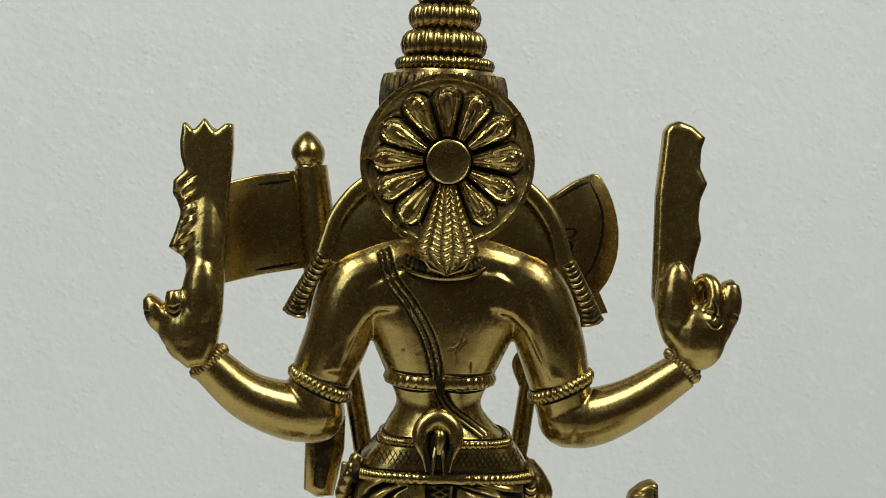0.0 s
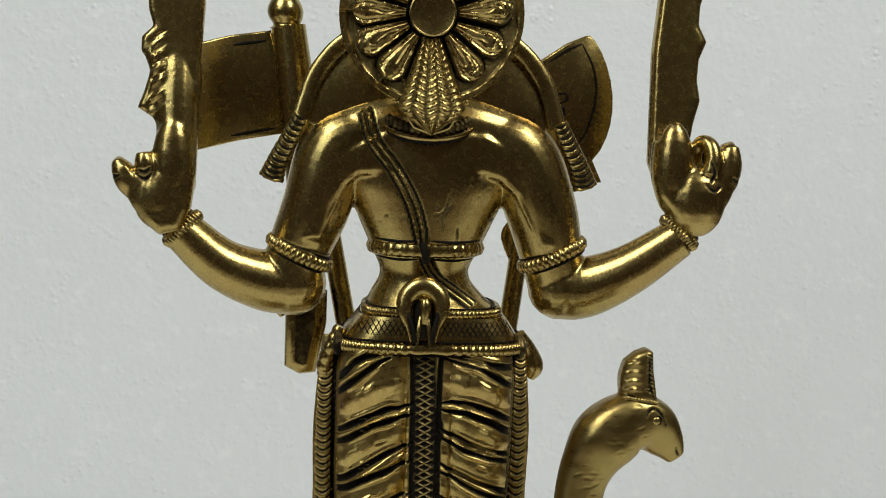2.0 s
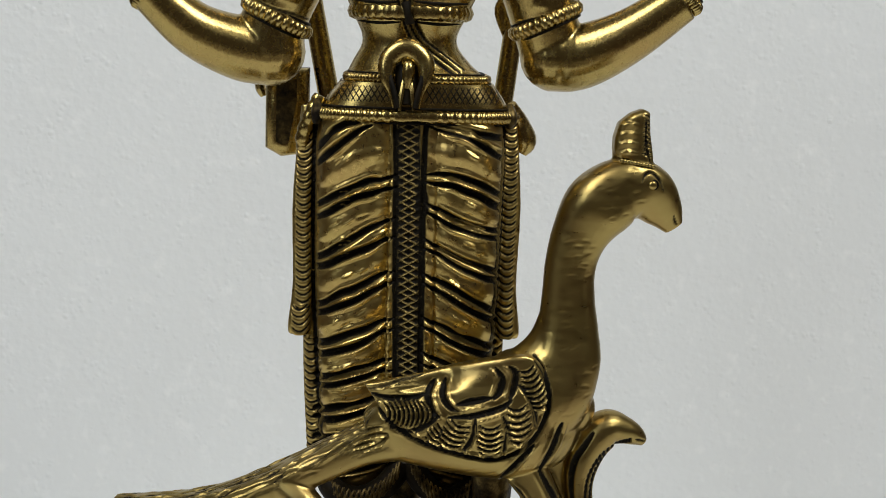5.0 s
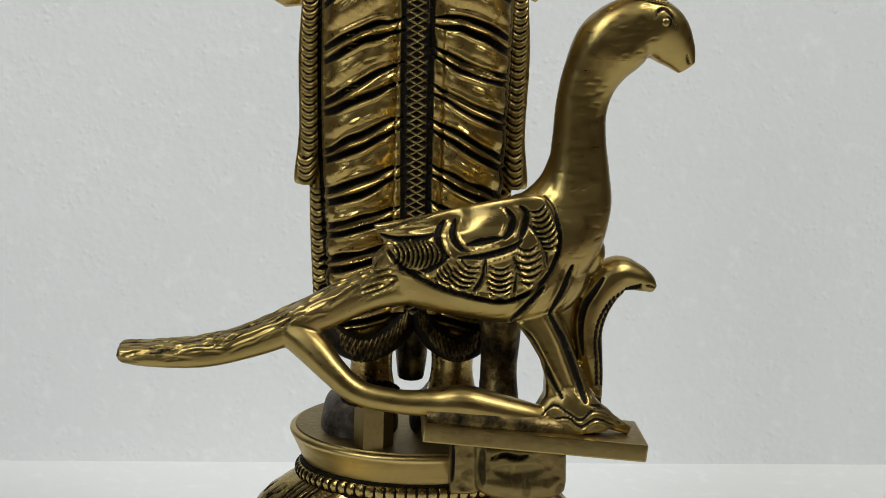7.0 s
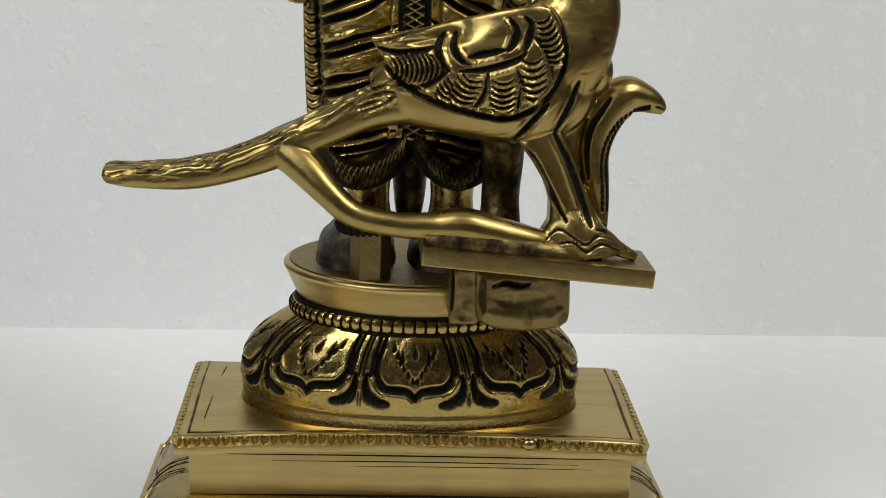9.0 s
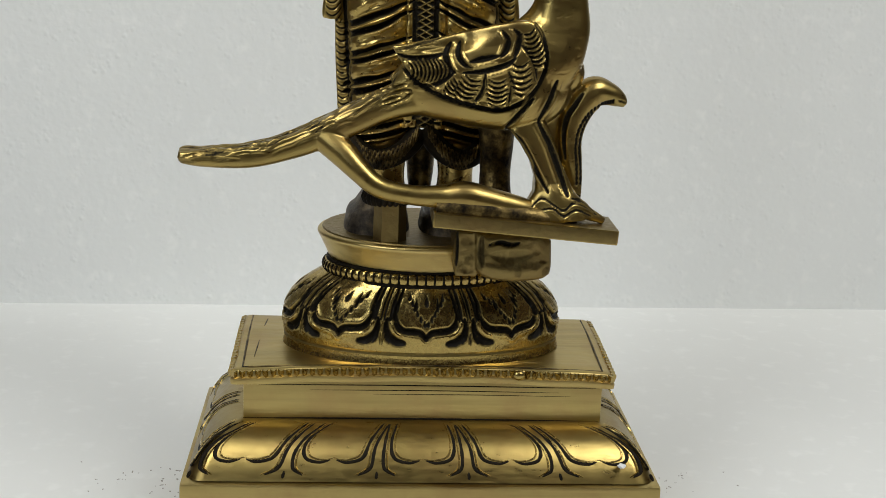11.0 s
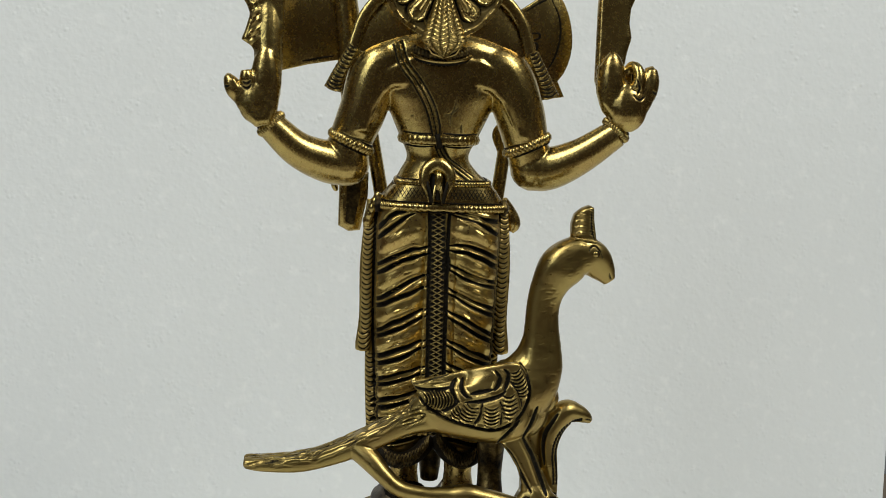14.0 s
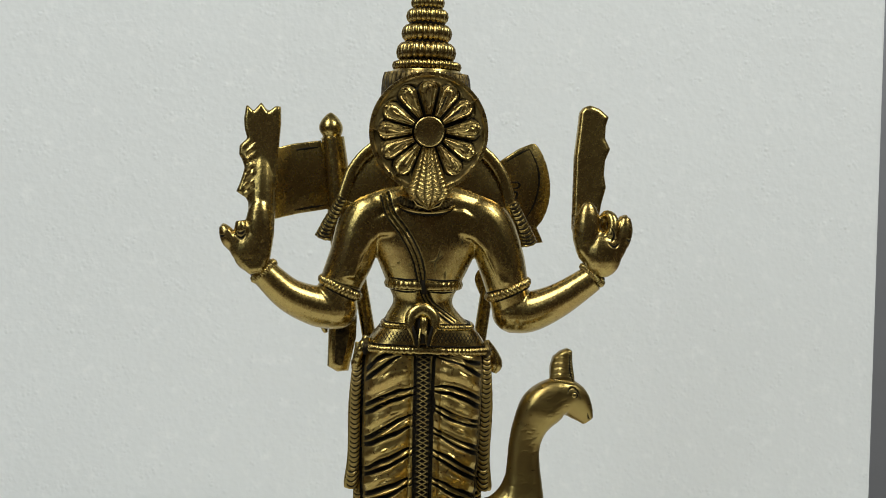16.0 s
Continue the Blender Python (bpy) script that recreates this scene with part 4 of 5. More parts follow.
    plate(bm, [(0.0850, 0.3035), (0.0776, 0.3091), (0.0735, 0.3140), (0.0716, 0.3200), (0.0713, 0.3260), (0.0718, 0.3334), (0.0848, 0.3332), (0.0853, 0.3275), (0.0885, 0.3235), (0.0925, 0.3262), (0.0957, 0.3330), (0.0994, 0.3343), (0.1019, 0.3284), (0.1014, 0.3200), (0.0988, 0.3138), (0.0959, 0.3088), (0.0914, 0.3028)], -0.0092, 0.0100, lean=0.10, bevel=0.0042)
    tube(bm, [(0.0872, -0.0060, 0.3245, 0.0030), (0.0870, -0.0070, 0.3300, 0.0025), (0.0888, -0.0085, 0.3334, 0.0026), (0.0912, -0.0110, 0.3318, 0.0030), (0.0918, -0.0130, 0.3270, 0.0030), (0.0905, -0.0130, 0.3225, 0.0034)], 24, 14)
    tube(bm, [(0.0915, -0.0080, 0.3140, 0.0040), (0.0962, -0.0095, 0.3190, 0.0048), (0.0985, -0.0100, 0.3260, 0.0042), (0.0988, -0.0100, 0.3325, 0.0024)], 12, 16)
    ball(bm, (0.0872, -0.0108, 0.3130), 0.0102, 0, (1, 0.65, 1.2))
    ball(bm, (0.0788, -0.0100, 0.3240), 0.0074, 0, (0.95, 0.75, 2.2))
    # the flame-like piece and the broken blade held up
    flame = [(-0.0943, 0.3122), (-0.0957, 0.3329), (-0.0975, 0.3358), (-0.1024, 0.3388), (-0.1005, 0.3438), (-0.0988, 0.3498), (-0.0983, 0.3539), (-0.1016, 0.3574), (-0.1015, 0.3624), (-0.0977, 0.3660), (-0.0993, 0.3711), (-0.0997, 0.3762), (-0.0989, 0.3829), (-0.0979, 0.3831), (-0.0950, 0.3802), (-0.0912, 0.3849), (-0.0876, 0.3800), (-0.0840, 0.3831), (-0.0811, 0.3831), (-0.0808, 0.3741), (-0.0813, 0.3660), (-0.0821, 0.3559), (-0.0816, 0.3468), (-0.0834, 0.3329), (-0.0828, 0.3122)]
    plate(bm, flame, -0.0051, 0.0070, lean=0.07, bevel=0.0016)
    for pts in ([(-0.0889, -0.0107, 0.3161, 0.0066, 0.8500), (-0.0891, -0.0085, 0.3299, 0.0070, 0.8500), (-0.0896, -0.0061, 0.3448, 0.0072, 0.8500), (-0.0897, -0.0030, 0.3579, 0.0064, 0.8200), (-0.0898, 0.0004, 0.3680, 0.0050, 0.8000)], [(-0.0913, -0.0039, 0.3660, 0.0040), (-0.0908, -0.0029, 0.3751, 0.0034), (-0.0909, -0.0016, 0.3833, 0.0010)], [(-0.0949, -0.0081, 0.3398, 0.0032), (-0.0940, -0.0078, 0.3478, 0.0034), (-0.0978, -0.0053, 0.3589, 0.0036)]):
        tube(bm, pts, 14, 14)
    ball(bm, (-0.0900, -0.0020, 0.3645), 0.0080, 0, (1, 0.78, 2.2))
    plate(bm, [(0.0765, 0.3148), (0.0726, 0.3255), (0.0729, 0.3475), (0.0731, 0.3639), (0.0745, 0.3774), (0.0754, 0.3869), (0.0774, 0.3896), (0.0809, 0.3910), (0.0860, 0.3893), (0.0911, 0.3850), (0.0896, 0.3806), (0.0893, 0.3737), (0.0922, 0.3681), (0.0896, 0.3618), (0.0891, 0.3546), (0.0904, 0.3475), (0.0882, 0.3395), (0.0863, 0.3275), (0.0855, 0.3148)], 0.0065, 0.0078, lean=0.10, bevel=0.0024)
    ball(bm, (-0.006, 0.004, 0.371), 0.024, squash=(1, 0.85, 1.15))
    marks = []
    # sacred thread: two cords side by side across the back
    cord = [(-0.0268, 0.3405), (-0.0236, 0.3305), (-0.0168, 0.3215), (-0.0104, 0.3105), (-0.0072, 0.3005), (-0.0058, 0.2930), (-0.0018, 0.2850), (0.0045, 0.2800), (0.0118, 0.2750)]
    for d, w, h, dark in ((-0.0028, 0.0013, -0.0005, 1.0), (-0.0014, 0.0017, 0.0008, 0), (0.0, 0.0010, -0.0004, 1.0), (0.0014, 0.0017, 0.0008, 0), (0.0028, 0.0013, -0.0005, 1.0)):
        marks.append(([(x + d * (0.72 if z > 0.295 else 0.5), z + d * 0.36) for x, z in cord], w, h, dark, 0.7))
    # rims where back and arms turn in over the armpits
    marks.append(([(-0.0398, 0.2985), (-0.0370, 0.3066), (-0.0321, 0.3156), (-0.0283, 0.3187), (-0.0215, 0.3192)], 0.0018, 0.0003, 0, 0.05))
    marks.append(([(0.0120, 0.3198), (0.0193, 0.3183), (0.0253, 0.3129), (0.0303, 0.3040), (0.0336, 0.2970)], 0.0018, 0.0003, 0, 0.05))
    # fine cracks, rubbed patches and tool dents in the casting
    for p in ([(0.0030, 0.3150), (0.0020, 0.3110), (0.0012, 0.3080), (0.0000, 0.3050), (0.0006, 0.3010)], [(-0.0030, 0.3062), (0.0, 0.3068), (0.0022, 0.3085), (0.0040, 0.3100)], [(0.0055, 0.2975), (0.0057, 0.2990), (0.0055, 0.3005), (0.0056, 0.3018)], [(0.0120, 0.3190), (0.0140, 0.3172), (0.0132, 0.3155)]):
        marks.append((p, 0.0010, -0.0003, 0.75, 0.3))
    rnd = random.Random(31)
    for _ in range(20):
        x, z = rnd.choice(((0.0035, 0.3075), (0.0130, 0.3150), (0.0360, 0.3240), (-0.0180, 0.3060), (-0.0900, 0.3560), (-0.0960, 0.3420)))
        x, z = x + rnd.gauss(0, 0.0030), z + rnd.gauss(0, 0.0042)
        q = rnd.uniform(0, 3.14)
        d = rnd.uniform(0.0006, 0.0018)
        marks.append(([(x - d * math.cos(q), z - d * math.sin(q)), (x, z + 0.0001), (x + d * math.cos(q), z + d * math.sin(q))], rnd.uniform(0.0009, 0.0014), -0.0001, rnd.choice((0, 0.3, 0.6)), 0.2))
    # creases of the palms and fingers, ripples of the flame
    for p in ([(-0.1100, 0.3165), (-0.1085, 0.3160), (-0.1070, 0.3165)], [(-0.1010, 0.3165), (-0.0985, 0.3155), (-0.0962, 0.3175)], [(-0.1005, 0.3185), (-0.0985, 0.3178), (-0.0965, 0.3195)], [(0.0890, 0.3195), (0.0920, 0.3172), (0.0950, 0.3190)], [(0.0985, 0.3215), (0.1005, 0.3205), (0.1025, 0.3215)], [(0.0905, 0.3270), (0.0918, 0.3230), (0.0910, 0.3200)]):
        marks.append((p, 0.0016, -0.0007, 0.95, 0.4))
    for k in range(12):
        z = 0.3370 + k * 0.0022
        marks.append(([(-0.0992 + 0.0003 * k, z), (-0.0965, z + 0.0012), (-0.0930, z + 0.0035)], 0.0016, -0.0005 if k % 2 else 0.0005, 0.4 if k % 3 == 0 else 0, 0.3))
    # creases under the arm bands
    for p in ([(-0.0540, 0.2962), (-0.0480, 0.2935), (-0.0420, 0.2920), (-0.0375, 0.2905)], [(0.0460, 0.2975), (0.0400, 0.2940), (0.0340, 0.2925), (0.0295, 0.2915)]):
        marks.append((p, 0.0012, -0.0004, 0.8, 0.4))
    skin_bm = cast(bm, 0.00055, 9, marks, None, 0.02)
    bm = waxed()
    join(bm, skin_bm)
    back = from_behind(bm)
    # dark ball put in the curled hand's hole as painted shade
    ball(bm, (0.0885, -0.0055, 0.3285), 0.0030, 1, (1, 0.4, 1.2))
    # chest band with dark seams
    for x0, x1 in ((-0.0225, -0.0075), (-0.0035, 0.0140)):
        stroke(bm, back, [(x0, 0.2972), ((x0 + x1) / 2, 0.2966), (x1, 0.2970)], 0.0012, 0.0004, 1, 16, 0.3)
        stroke(bm, back, [(x0, 0.2908), ((x0 + x1) / 2, 0.2902), (x1, 0.2906)], 0.0011, 0.0004, 1, 16, 0.3)
    ribbed_ring(bm, (-0.0044, 0.003, 0.2938), 0.0184, 0.0144, 0.0023, 40, 0.10)
    tube(bm, [(-0.0062, -0.0150, 0.2965, 0.0016), (-0.0056, -0.0160, 0.2935, 0.0012), (-0.0048, -0.0148, 0.2905, 0.0016)], 8, 10, 1)
    skirt(bm)
    # belt: two cords, a hatched band, a knotted loop
    loft(bm, [(0.2625, -0.0022, 0.002, 0.0312, 0.0210), (0.2665, -0.0020, 0.002, 0.0288, 0.0207), (0.2715, -0.0018, 0.002, 0.0250, 0.0199)], 8, 80, power=3.6)
    band = from_behind(bm)
    for x0, x1 in ((-0.0285, -0.0110), (0.0004, 0.0242)):
        k = x0
        while k < x1:
            for s in (-1, 1):
                a, b = (k, k + 0.0032)[::s]
                stroke(bm, band, [(a, 0.2655), ((a + b) / 2, 0.2680), (b, 0.2706)], 0.00042, 0.0002, 1, 7, 0.6)
            k += 0.0019
    ribbed_ring(bm, (-0.0022, 0.002, 0.2612), 0.0328, 0.0216, 0.0017, 96, 0.22, power=3.6)
    ribbed_ring(bm, (-0.0018, 0.002, 0.2728), 0.0232, 0.0184, 0.0012, 90, 0.22, power=3.4)
    for z, a, b in ((0.2637, 0.0316, 0.0216), (0.2590, 0.0322, 0.0212), (0.2744, 0.0222, 0.0174), (0.2712, 0.0246, 0.0192)):
        ribbed_ring(bm, (-0.0021, 0.002, z), a, b, 0.00034, 30, 0.0, mat=1, power=3.6)
    loop = [(-0.0092, -0.0208, 0.2640, 0.0006), (-0.0104, -0.0206, 0.2690, 0.0010), (-0.0118, -0.0196, 0.2738, 0.0024), (-0.0110, -0.0182, 0.2790, 0.0033), (-0.0056, -0.0172, 0.2822, 0.0038), (-0.0004, -0.0182, 0.2790, 0.0033), (0.0006, -0.0196, 0.2738, 0.0024), (-0.0006, -0.0206, 0.2690, 0.0010), (-0.0016, -0.0208, 0.2640, 0.0006)]
    tube(bm, loop, 48, 16, flat=0.8)
    tube(bm, [(x + (0.0011 if x < -0.0055 else -0.0011), y - 0.0008, z - (0.0 if z < 0.278 else 0.0022), 0.0009) for x, y, z, r in loop], 48, 8, 1)
    # dark core that fills the open middle of the loop
    tube(bm, [(-0.0053, -0.0165, 0.2775, 0.0040), (-0.0053, -0.0182, 0.2720, 0.0036), (-0.0053, -0.0196, 0.2650, 0.0030)], 10, 12, 1, flat=0.6)
    tube(bm, [(-0.0066, -0.0186, 0.2782, 0.0010), (-0.0050, -0.0198, 0.2770, 0.0020), (-0.0050, -0.0200, 0.2735, 0.0020), (-0.0053, -0.0204, 0.2700, 0.0010)], 12, 10)
    for s in (-1, 1):
        tube(bm, [(-0.0053 + s * 0.0010, -0.0200, 0.2735, 0.0005), (-0.0053 + s * 0.0016, -0.0210, 0.2690, 0.0009), (-0.0053 + s * 0.0022, -0.0216, 0.2630, 0.0006)], 8, 8)
    # hip knots
    tube(bm, [(-0.0330, -0.008, 0.2665, 0.0022), (-0.0362, -0.008, 0.2600, 0.0024), (-0.0385, -0.006, 0.2520, 0.0026), (-0.0372, -0.004, 0.2460, 0.0018)], 40, 10, 0, 7, 0.16)
    tube(bm, [(0.0290, -0.006, 0.2650, 0.0018), (0.0325, -0.003, 0.2595, 0.0026), (0.0345, -0.002, 0.2530, 0.0038), (0.0330, -0.002, 0.2490, 0.0022)], 14, 12)
    for x in (-0.0340, 0.0282):
        tube(bm, [(x, -0.010, 0.2650, 0.0012), (x + 0.0004, -0.013, 0.2612, 0.0020), (x, -0.012, 0.2580, 0.0012)], 10, 10, 2)
    # arm and wrist bands
    for c, a, t in (((-0.0480, 0.001, 0.2908), 0.0106, 25), ((-0.0872, -0.006, 0.2985), 0.0063, -43), ((0.0398, 0.0, 0.2925), 0.0110, -25), ((0.0832, -0.005, 0.3018), 0.0063, 42)):
        ribbed_ring(bm, c, a, a, 0.0020, 34, 0.24, t)
        axis = Vector((math.sin(radians(t)), 0, math.cos(radians(t))))
        for s in (-1, 1):
            ribbed_ring(bm, Vector(c) + axis * (0.0027 * s), a - 0.0001, a - 0.0001, 0.0004, 20, 0.0, t, mat=1)
    # crown
    for z, a, r, n in ((0.4138, 0.0110, 0.0043, 26), (0.4236, 0.0091, 0.0038, 24), (0.4324, 0.0076, 0.0032, 22), (0.4394, 0.0059, 0.0027, 20), (0.4450, 0.0045, 0.0023, 18)):
        ribbed_ring(bm, (-0.0076, 0.0, z), a, a, r, n, 0.22, seg=12)
        ribbed_ring(bm, (-0.0076, 0.0, z - r * 1.15), a + r * 0.3, a + r * 0.3, 0.0008, 20, 0.0, mat=1)
    ribbed_ring(bm, (-0.007, 0.0, 0.4068), 0.0160, 0.0160, 0.0019, 46, 0.3)
    loft(bm, [(0.385, -0.007, 0.002, 0.0212, 0.0205), (0.400, -0.007, 0.001, 0.0208, 0.0200), (0.4045, -0.007, 0, 0.0175, 0.0175)], 12, 44)
    loft(bm, [(0.4045, -0.007, 0, 0.0150, 0.0150), (0.41, -0.0075, 0, 0.0115, 0.0115), (0.43, -0.0075, 0, 0.0085, 0.0085), (0.448, -0.0075, 0, 0.005, 0.005)], 20, 40, 1)
    loft(bm, [(0.446, -0.0076, 0, 0.0045, 0.0045), (0.455, -0.0076, 0, 0.0035, 0.0035), (0.465, -0.0076, 0, 0.0006, 0.0006)], 10, 20)
    for q in range(-84, 85, 8):
        x, y = -0.007 + 0.0211 * math.sin(radians(q)), 0.001 - 0.0205 * math.cos(radians(q))
        tube(bm, [(x, y, 0.3850, 0.0018), (x, y, 0.3920, 0.0022), (x, y, 0.3990, 0.0019), (x, y, 0.4030, 0.0008)], 10, 8, 2)
    # neck collar under the braid
    ribbed_ring(bm, (-0.0055, -0.004, 0.3405), 0.0150, 0.0150, 0.0017, 44, 0.3, 0, mat=2, roll=24)
    ribbed_ring(bm, (-0.0055, -0.004, 0.3385), 0.0168, 0.0168, 0.0007, 20, 0.0, 0, roll=24)
    ribbed_ring(bm, (-0.0055, -0.004, 0.3372), 0.0158, 0.0158, 0.0009, 20, 0.0, 0, mat=1, roll=24)
    head_disc(bm)
    # hair plates at both sides of the neck, with rope ends
    for s, ox in ((-1, 0.0), (1, -0.0098)):
        pts = [(-0.0335, 0.3630), (-0.0380, 0.3585), (-0.0432, 0.3513), (-0.0458, 0.3440), (-0.0475, 0.3375), (-0.0440, 0.3345), (-0.0330, 0.3365), (-0.0100, 0.3420), (-0.0080, 0.3580)]
        plate(bm, [(x if s < 0 else -x + ox, z) for x, z in pts][::(1 if s < 0 else -1)], -0.003, 0.006, 0, 0.10)
        rim = [(-0.0330, -0.0085, 0.3640), (-0.0385, -0.0090, 0.3590), (-0.0437, -0.0095, 0.3515), (-0.0465, -0.0100, 0.3435), (-0.0485, -0.0105, 0.3365)]
        tube(bm, [((x if s < 0 else -x + ox), y + 0.003, z, 0.0030) for x, y, z in rim], 60, 16, 0, 0, 0.0, 0.42)
        rope = [(-0.0480, -0.0100, 0.3380, 0.0026), (-0.0515, -0.0095, 0.3310, 0.0030), (-0.0555, -0.0090, 0.3230, 0.0034), (-0.0578, -0.0088, 0.3165, 0.0044)]
        rope = [((x if s < 0 else -x + ox + 0.001), y, z, r) for x, y, z, r in rope]
        tube(bm, rope, 60, 16, 0, 11, 0.05, 0.7)
        twist = from_behind(bm)
        path = spline(rope, 12)
        for a, b in zip(path, path[1:]):
            dx, dz, r = b[0] - a[0], b[2] - a[2], a[3]
            d = math.hypot(dx, dz)
            dx, dz = dx / d, dz / d
            for shift, w, h, m in ((0.0, 0.0009, 0.0003, 1), (0.0010, 0.0012, 0.0004, 0)):
                cut = [(a[0] - dz * r * f * 0.9 + dx * (0.0011 * (1 - f * f) + shift), a[2] + dx * r * f * 0.9 + dz * (0.0011 * (1 - f * f) + shift)) for f in (-1, -0.4, 0.3, 1)]
                stroke(bm, twist, cut, w, h, m, 9, 0.4)
    # flag on its staff
    plate(bm, [(-0.0883, 0.3613), (-0.0748, 0.3650), (-0.0607, 0.3672), (-0.0507, 0.3318), (-0.0711, 0.3280), (-0.0897, 0.3230)], 0.022, 0.004)
    tube(bm, [(-0.0545, 0.0210, 0.3689, 0.0061), (-0.0513, 0.0210, 0.3466, 0.0065), (-0.0490, 0.0210, 0.3211, 0.0060), (-0.0463, 0.0160, 0.2943, 0.0047)], 16, 20)
    loft(bm, [(0.3680, -0.0551, 0.021, 0.0061, 0.0061), (0.3694, -0.0551, 0.021, 0.0048, 0.0048), (0.3719, -0.0555, 0.021, 0.0060, 0.0060), (0.3747, -0.0557, 0.021, 0.0063, 0.0063), (0.3777, -0.0558, 0.021, 0.0051, 0.0051), (0.3805, -0.0559, 0.021, 0.0028, 0.0028), (0.3821, -0.0560, 0.021, 0.0006, 0.0006)], 24, 24)
    # axe blade
    plate(bm, [(0.0366, 0.3597), (0.0474, 0.3672), (0.0544, 0.3703), (0.0562, 0.3703), (0.0580, 0.3685), (0.0606, 0.3644), (0.0628, 0.3592), (0.0643, 0.3540), (0.0652, 0.3484), (0.0653, 0.3429), (0.0647, 0.3378), (0.0633, 0.3328), (0.0612, 0.3282), (0.0583, 0.3244), (0.0620, 0.3164), (0.0506, 0.3146), (0.0413, 0.3293), (0.0339, 0.3449)], 0.0356, 0.006, lean=0.08)
    side = from_behind(bm)
    for p, w in (([(-0.0739, 0.3615), (-0.0683, 0.3625), (-0.0619, 0.3635)], 0.0012), ([(-0.0739, 0.3295), (-0.0665, 0.3311), (-0.0582, 0.3328)], 0.0012), ([(0.0403, 0.3597), (0.0473, 0.3644), (0.0529, 0.3672)], 0.0011), ([(0.0531, 0.3672), (0.0578, 0.3576), (0.0587, 0.3474), (0.0560, 0.3363), (0.0514, 0.3284)], 0.0011), ([(0.0433, 0.3484), (0.0475, 0.3486), (0.0478, 0.3464), (0.0447, 0.3449)], 0.0012), ([(0.0431, 0.3434), (0.0466, 0.3434), (0.0465, 0.3403), (0.0439, 0.3393)], 0.0012)):
        stroke(bm, side, p, w, 0.0003, 1, 16)
    # lower pair of arms in front: a palm with its staff, and a leaf-headed rod
    tube(bm, [(-0.0395, 0.031, 0.303, 0.0036), (-0.0322, 0.029, 0.266, 0.0038), (-0.0280, 0.028, 0.245, 0.0038)], 10, 14)
    tube(bm, [(0.0336, 0.032, 0.301, 0.0034), (0.0290, 0.030, 0.262, 0.0036), (0.0268, 0.029, 0.248, 0.0036)], 10, 14)
    tube(bm, [(0.0290, 0.031, 0.3020, 0.0006), (0.0282, 0.031, 0.2955, 0.0030), (0.0295, 0.031, 0.2860, 0.0008)], 10, 12, flat=0.5)
    plate(bm, [(-0.0535, 0.2740), (-0.0535, 0.2462), (-0.0480, 0.2432), (-0.0420, 0.2440), (-0.0385, 0.2620), (-0.0385, 0.2740)], 0.026, 0.012, 2, bevel=0.004)
    tube(bm, [(-0.0565, 0.030, 0.2700, 0.0016), (-0.0558, 0.030, 0.2660, 0.0018), (-0.0548, 0.030, 0.2635, 0.0010)], 8, 8)
    # ankles, and the cloth end between the feet
    for x in (-0.0160, 0.0118):
        tube(bm, [(x, -0.002, 0.114, 0.0088), (x, -0.002, 0.1225, 0.0072), (x, -0.002, 0.130, 0.0074), (x, -0.002, 0.142, 0.0090)], 16, 20, 3)
    tube(bm, [(-0.0022, 0.008, 0.140, 0.0062), (-0.0020, 0.009, 0.126, 0.0056), (-0.0020, 0.010, 0.1165, 0.0046)], 10, 12, 2)
    ob = finish("brass_figure_statue", bm, [BRASS, PATINA_SHADE, AGED, CHASED, CLOTH])
    ob.location = (0, 0, LIFT)
    return tagged(ob, "antique brass four-armed figure statue standing on a lotus pedestal", "statue")


figure()


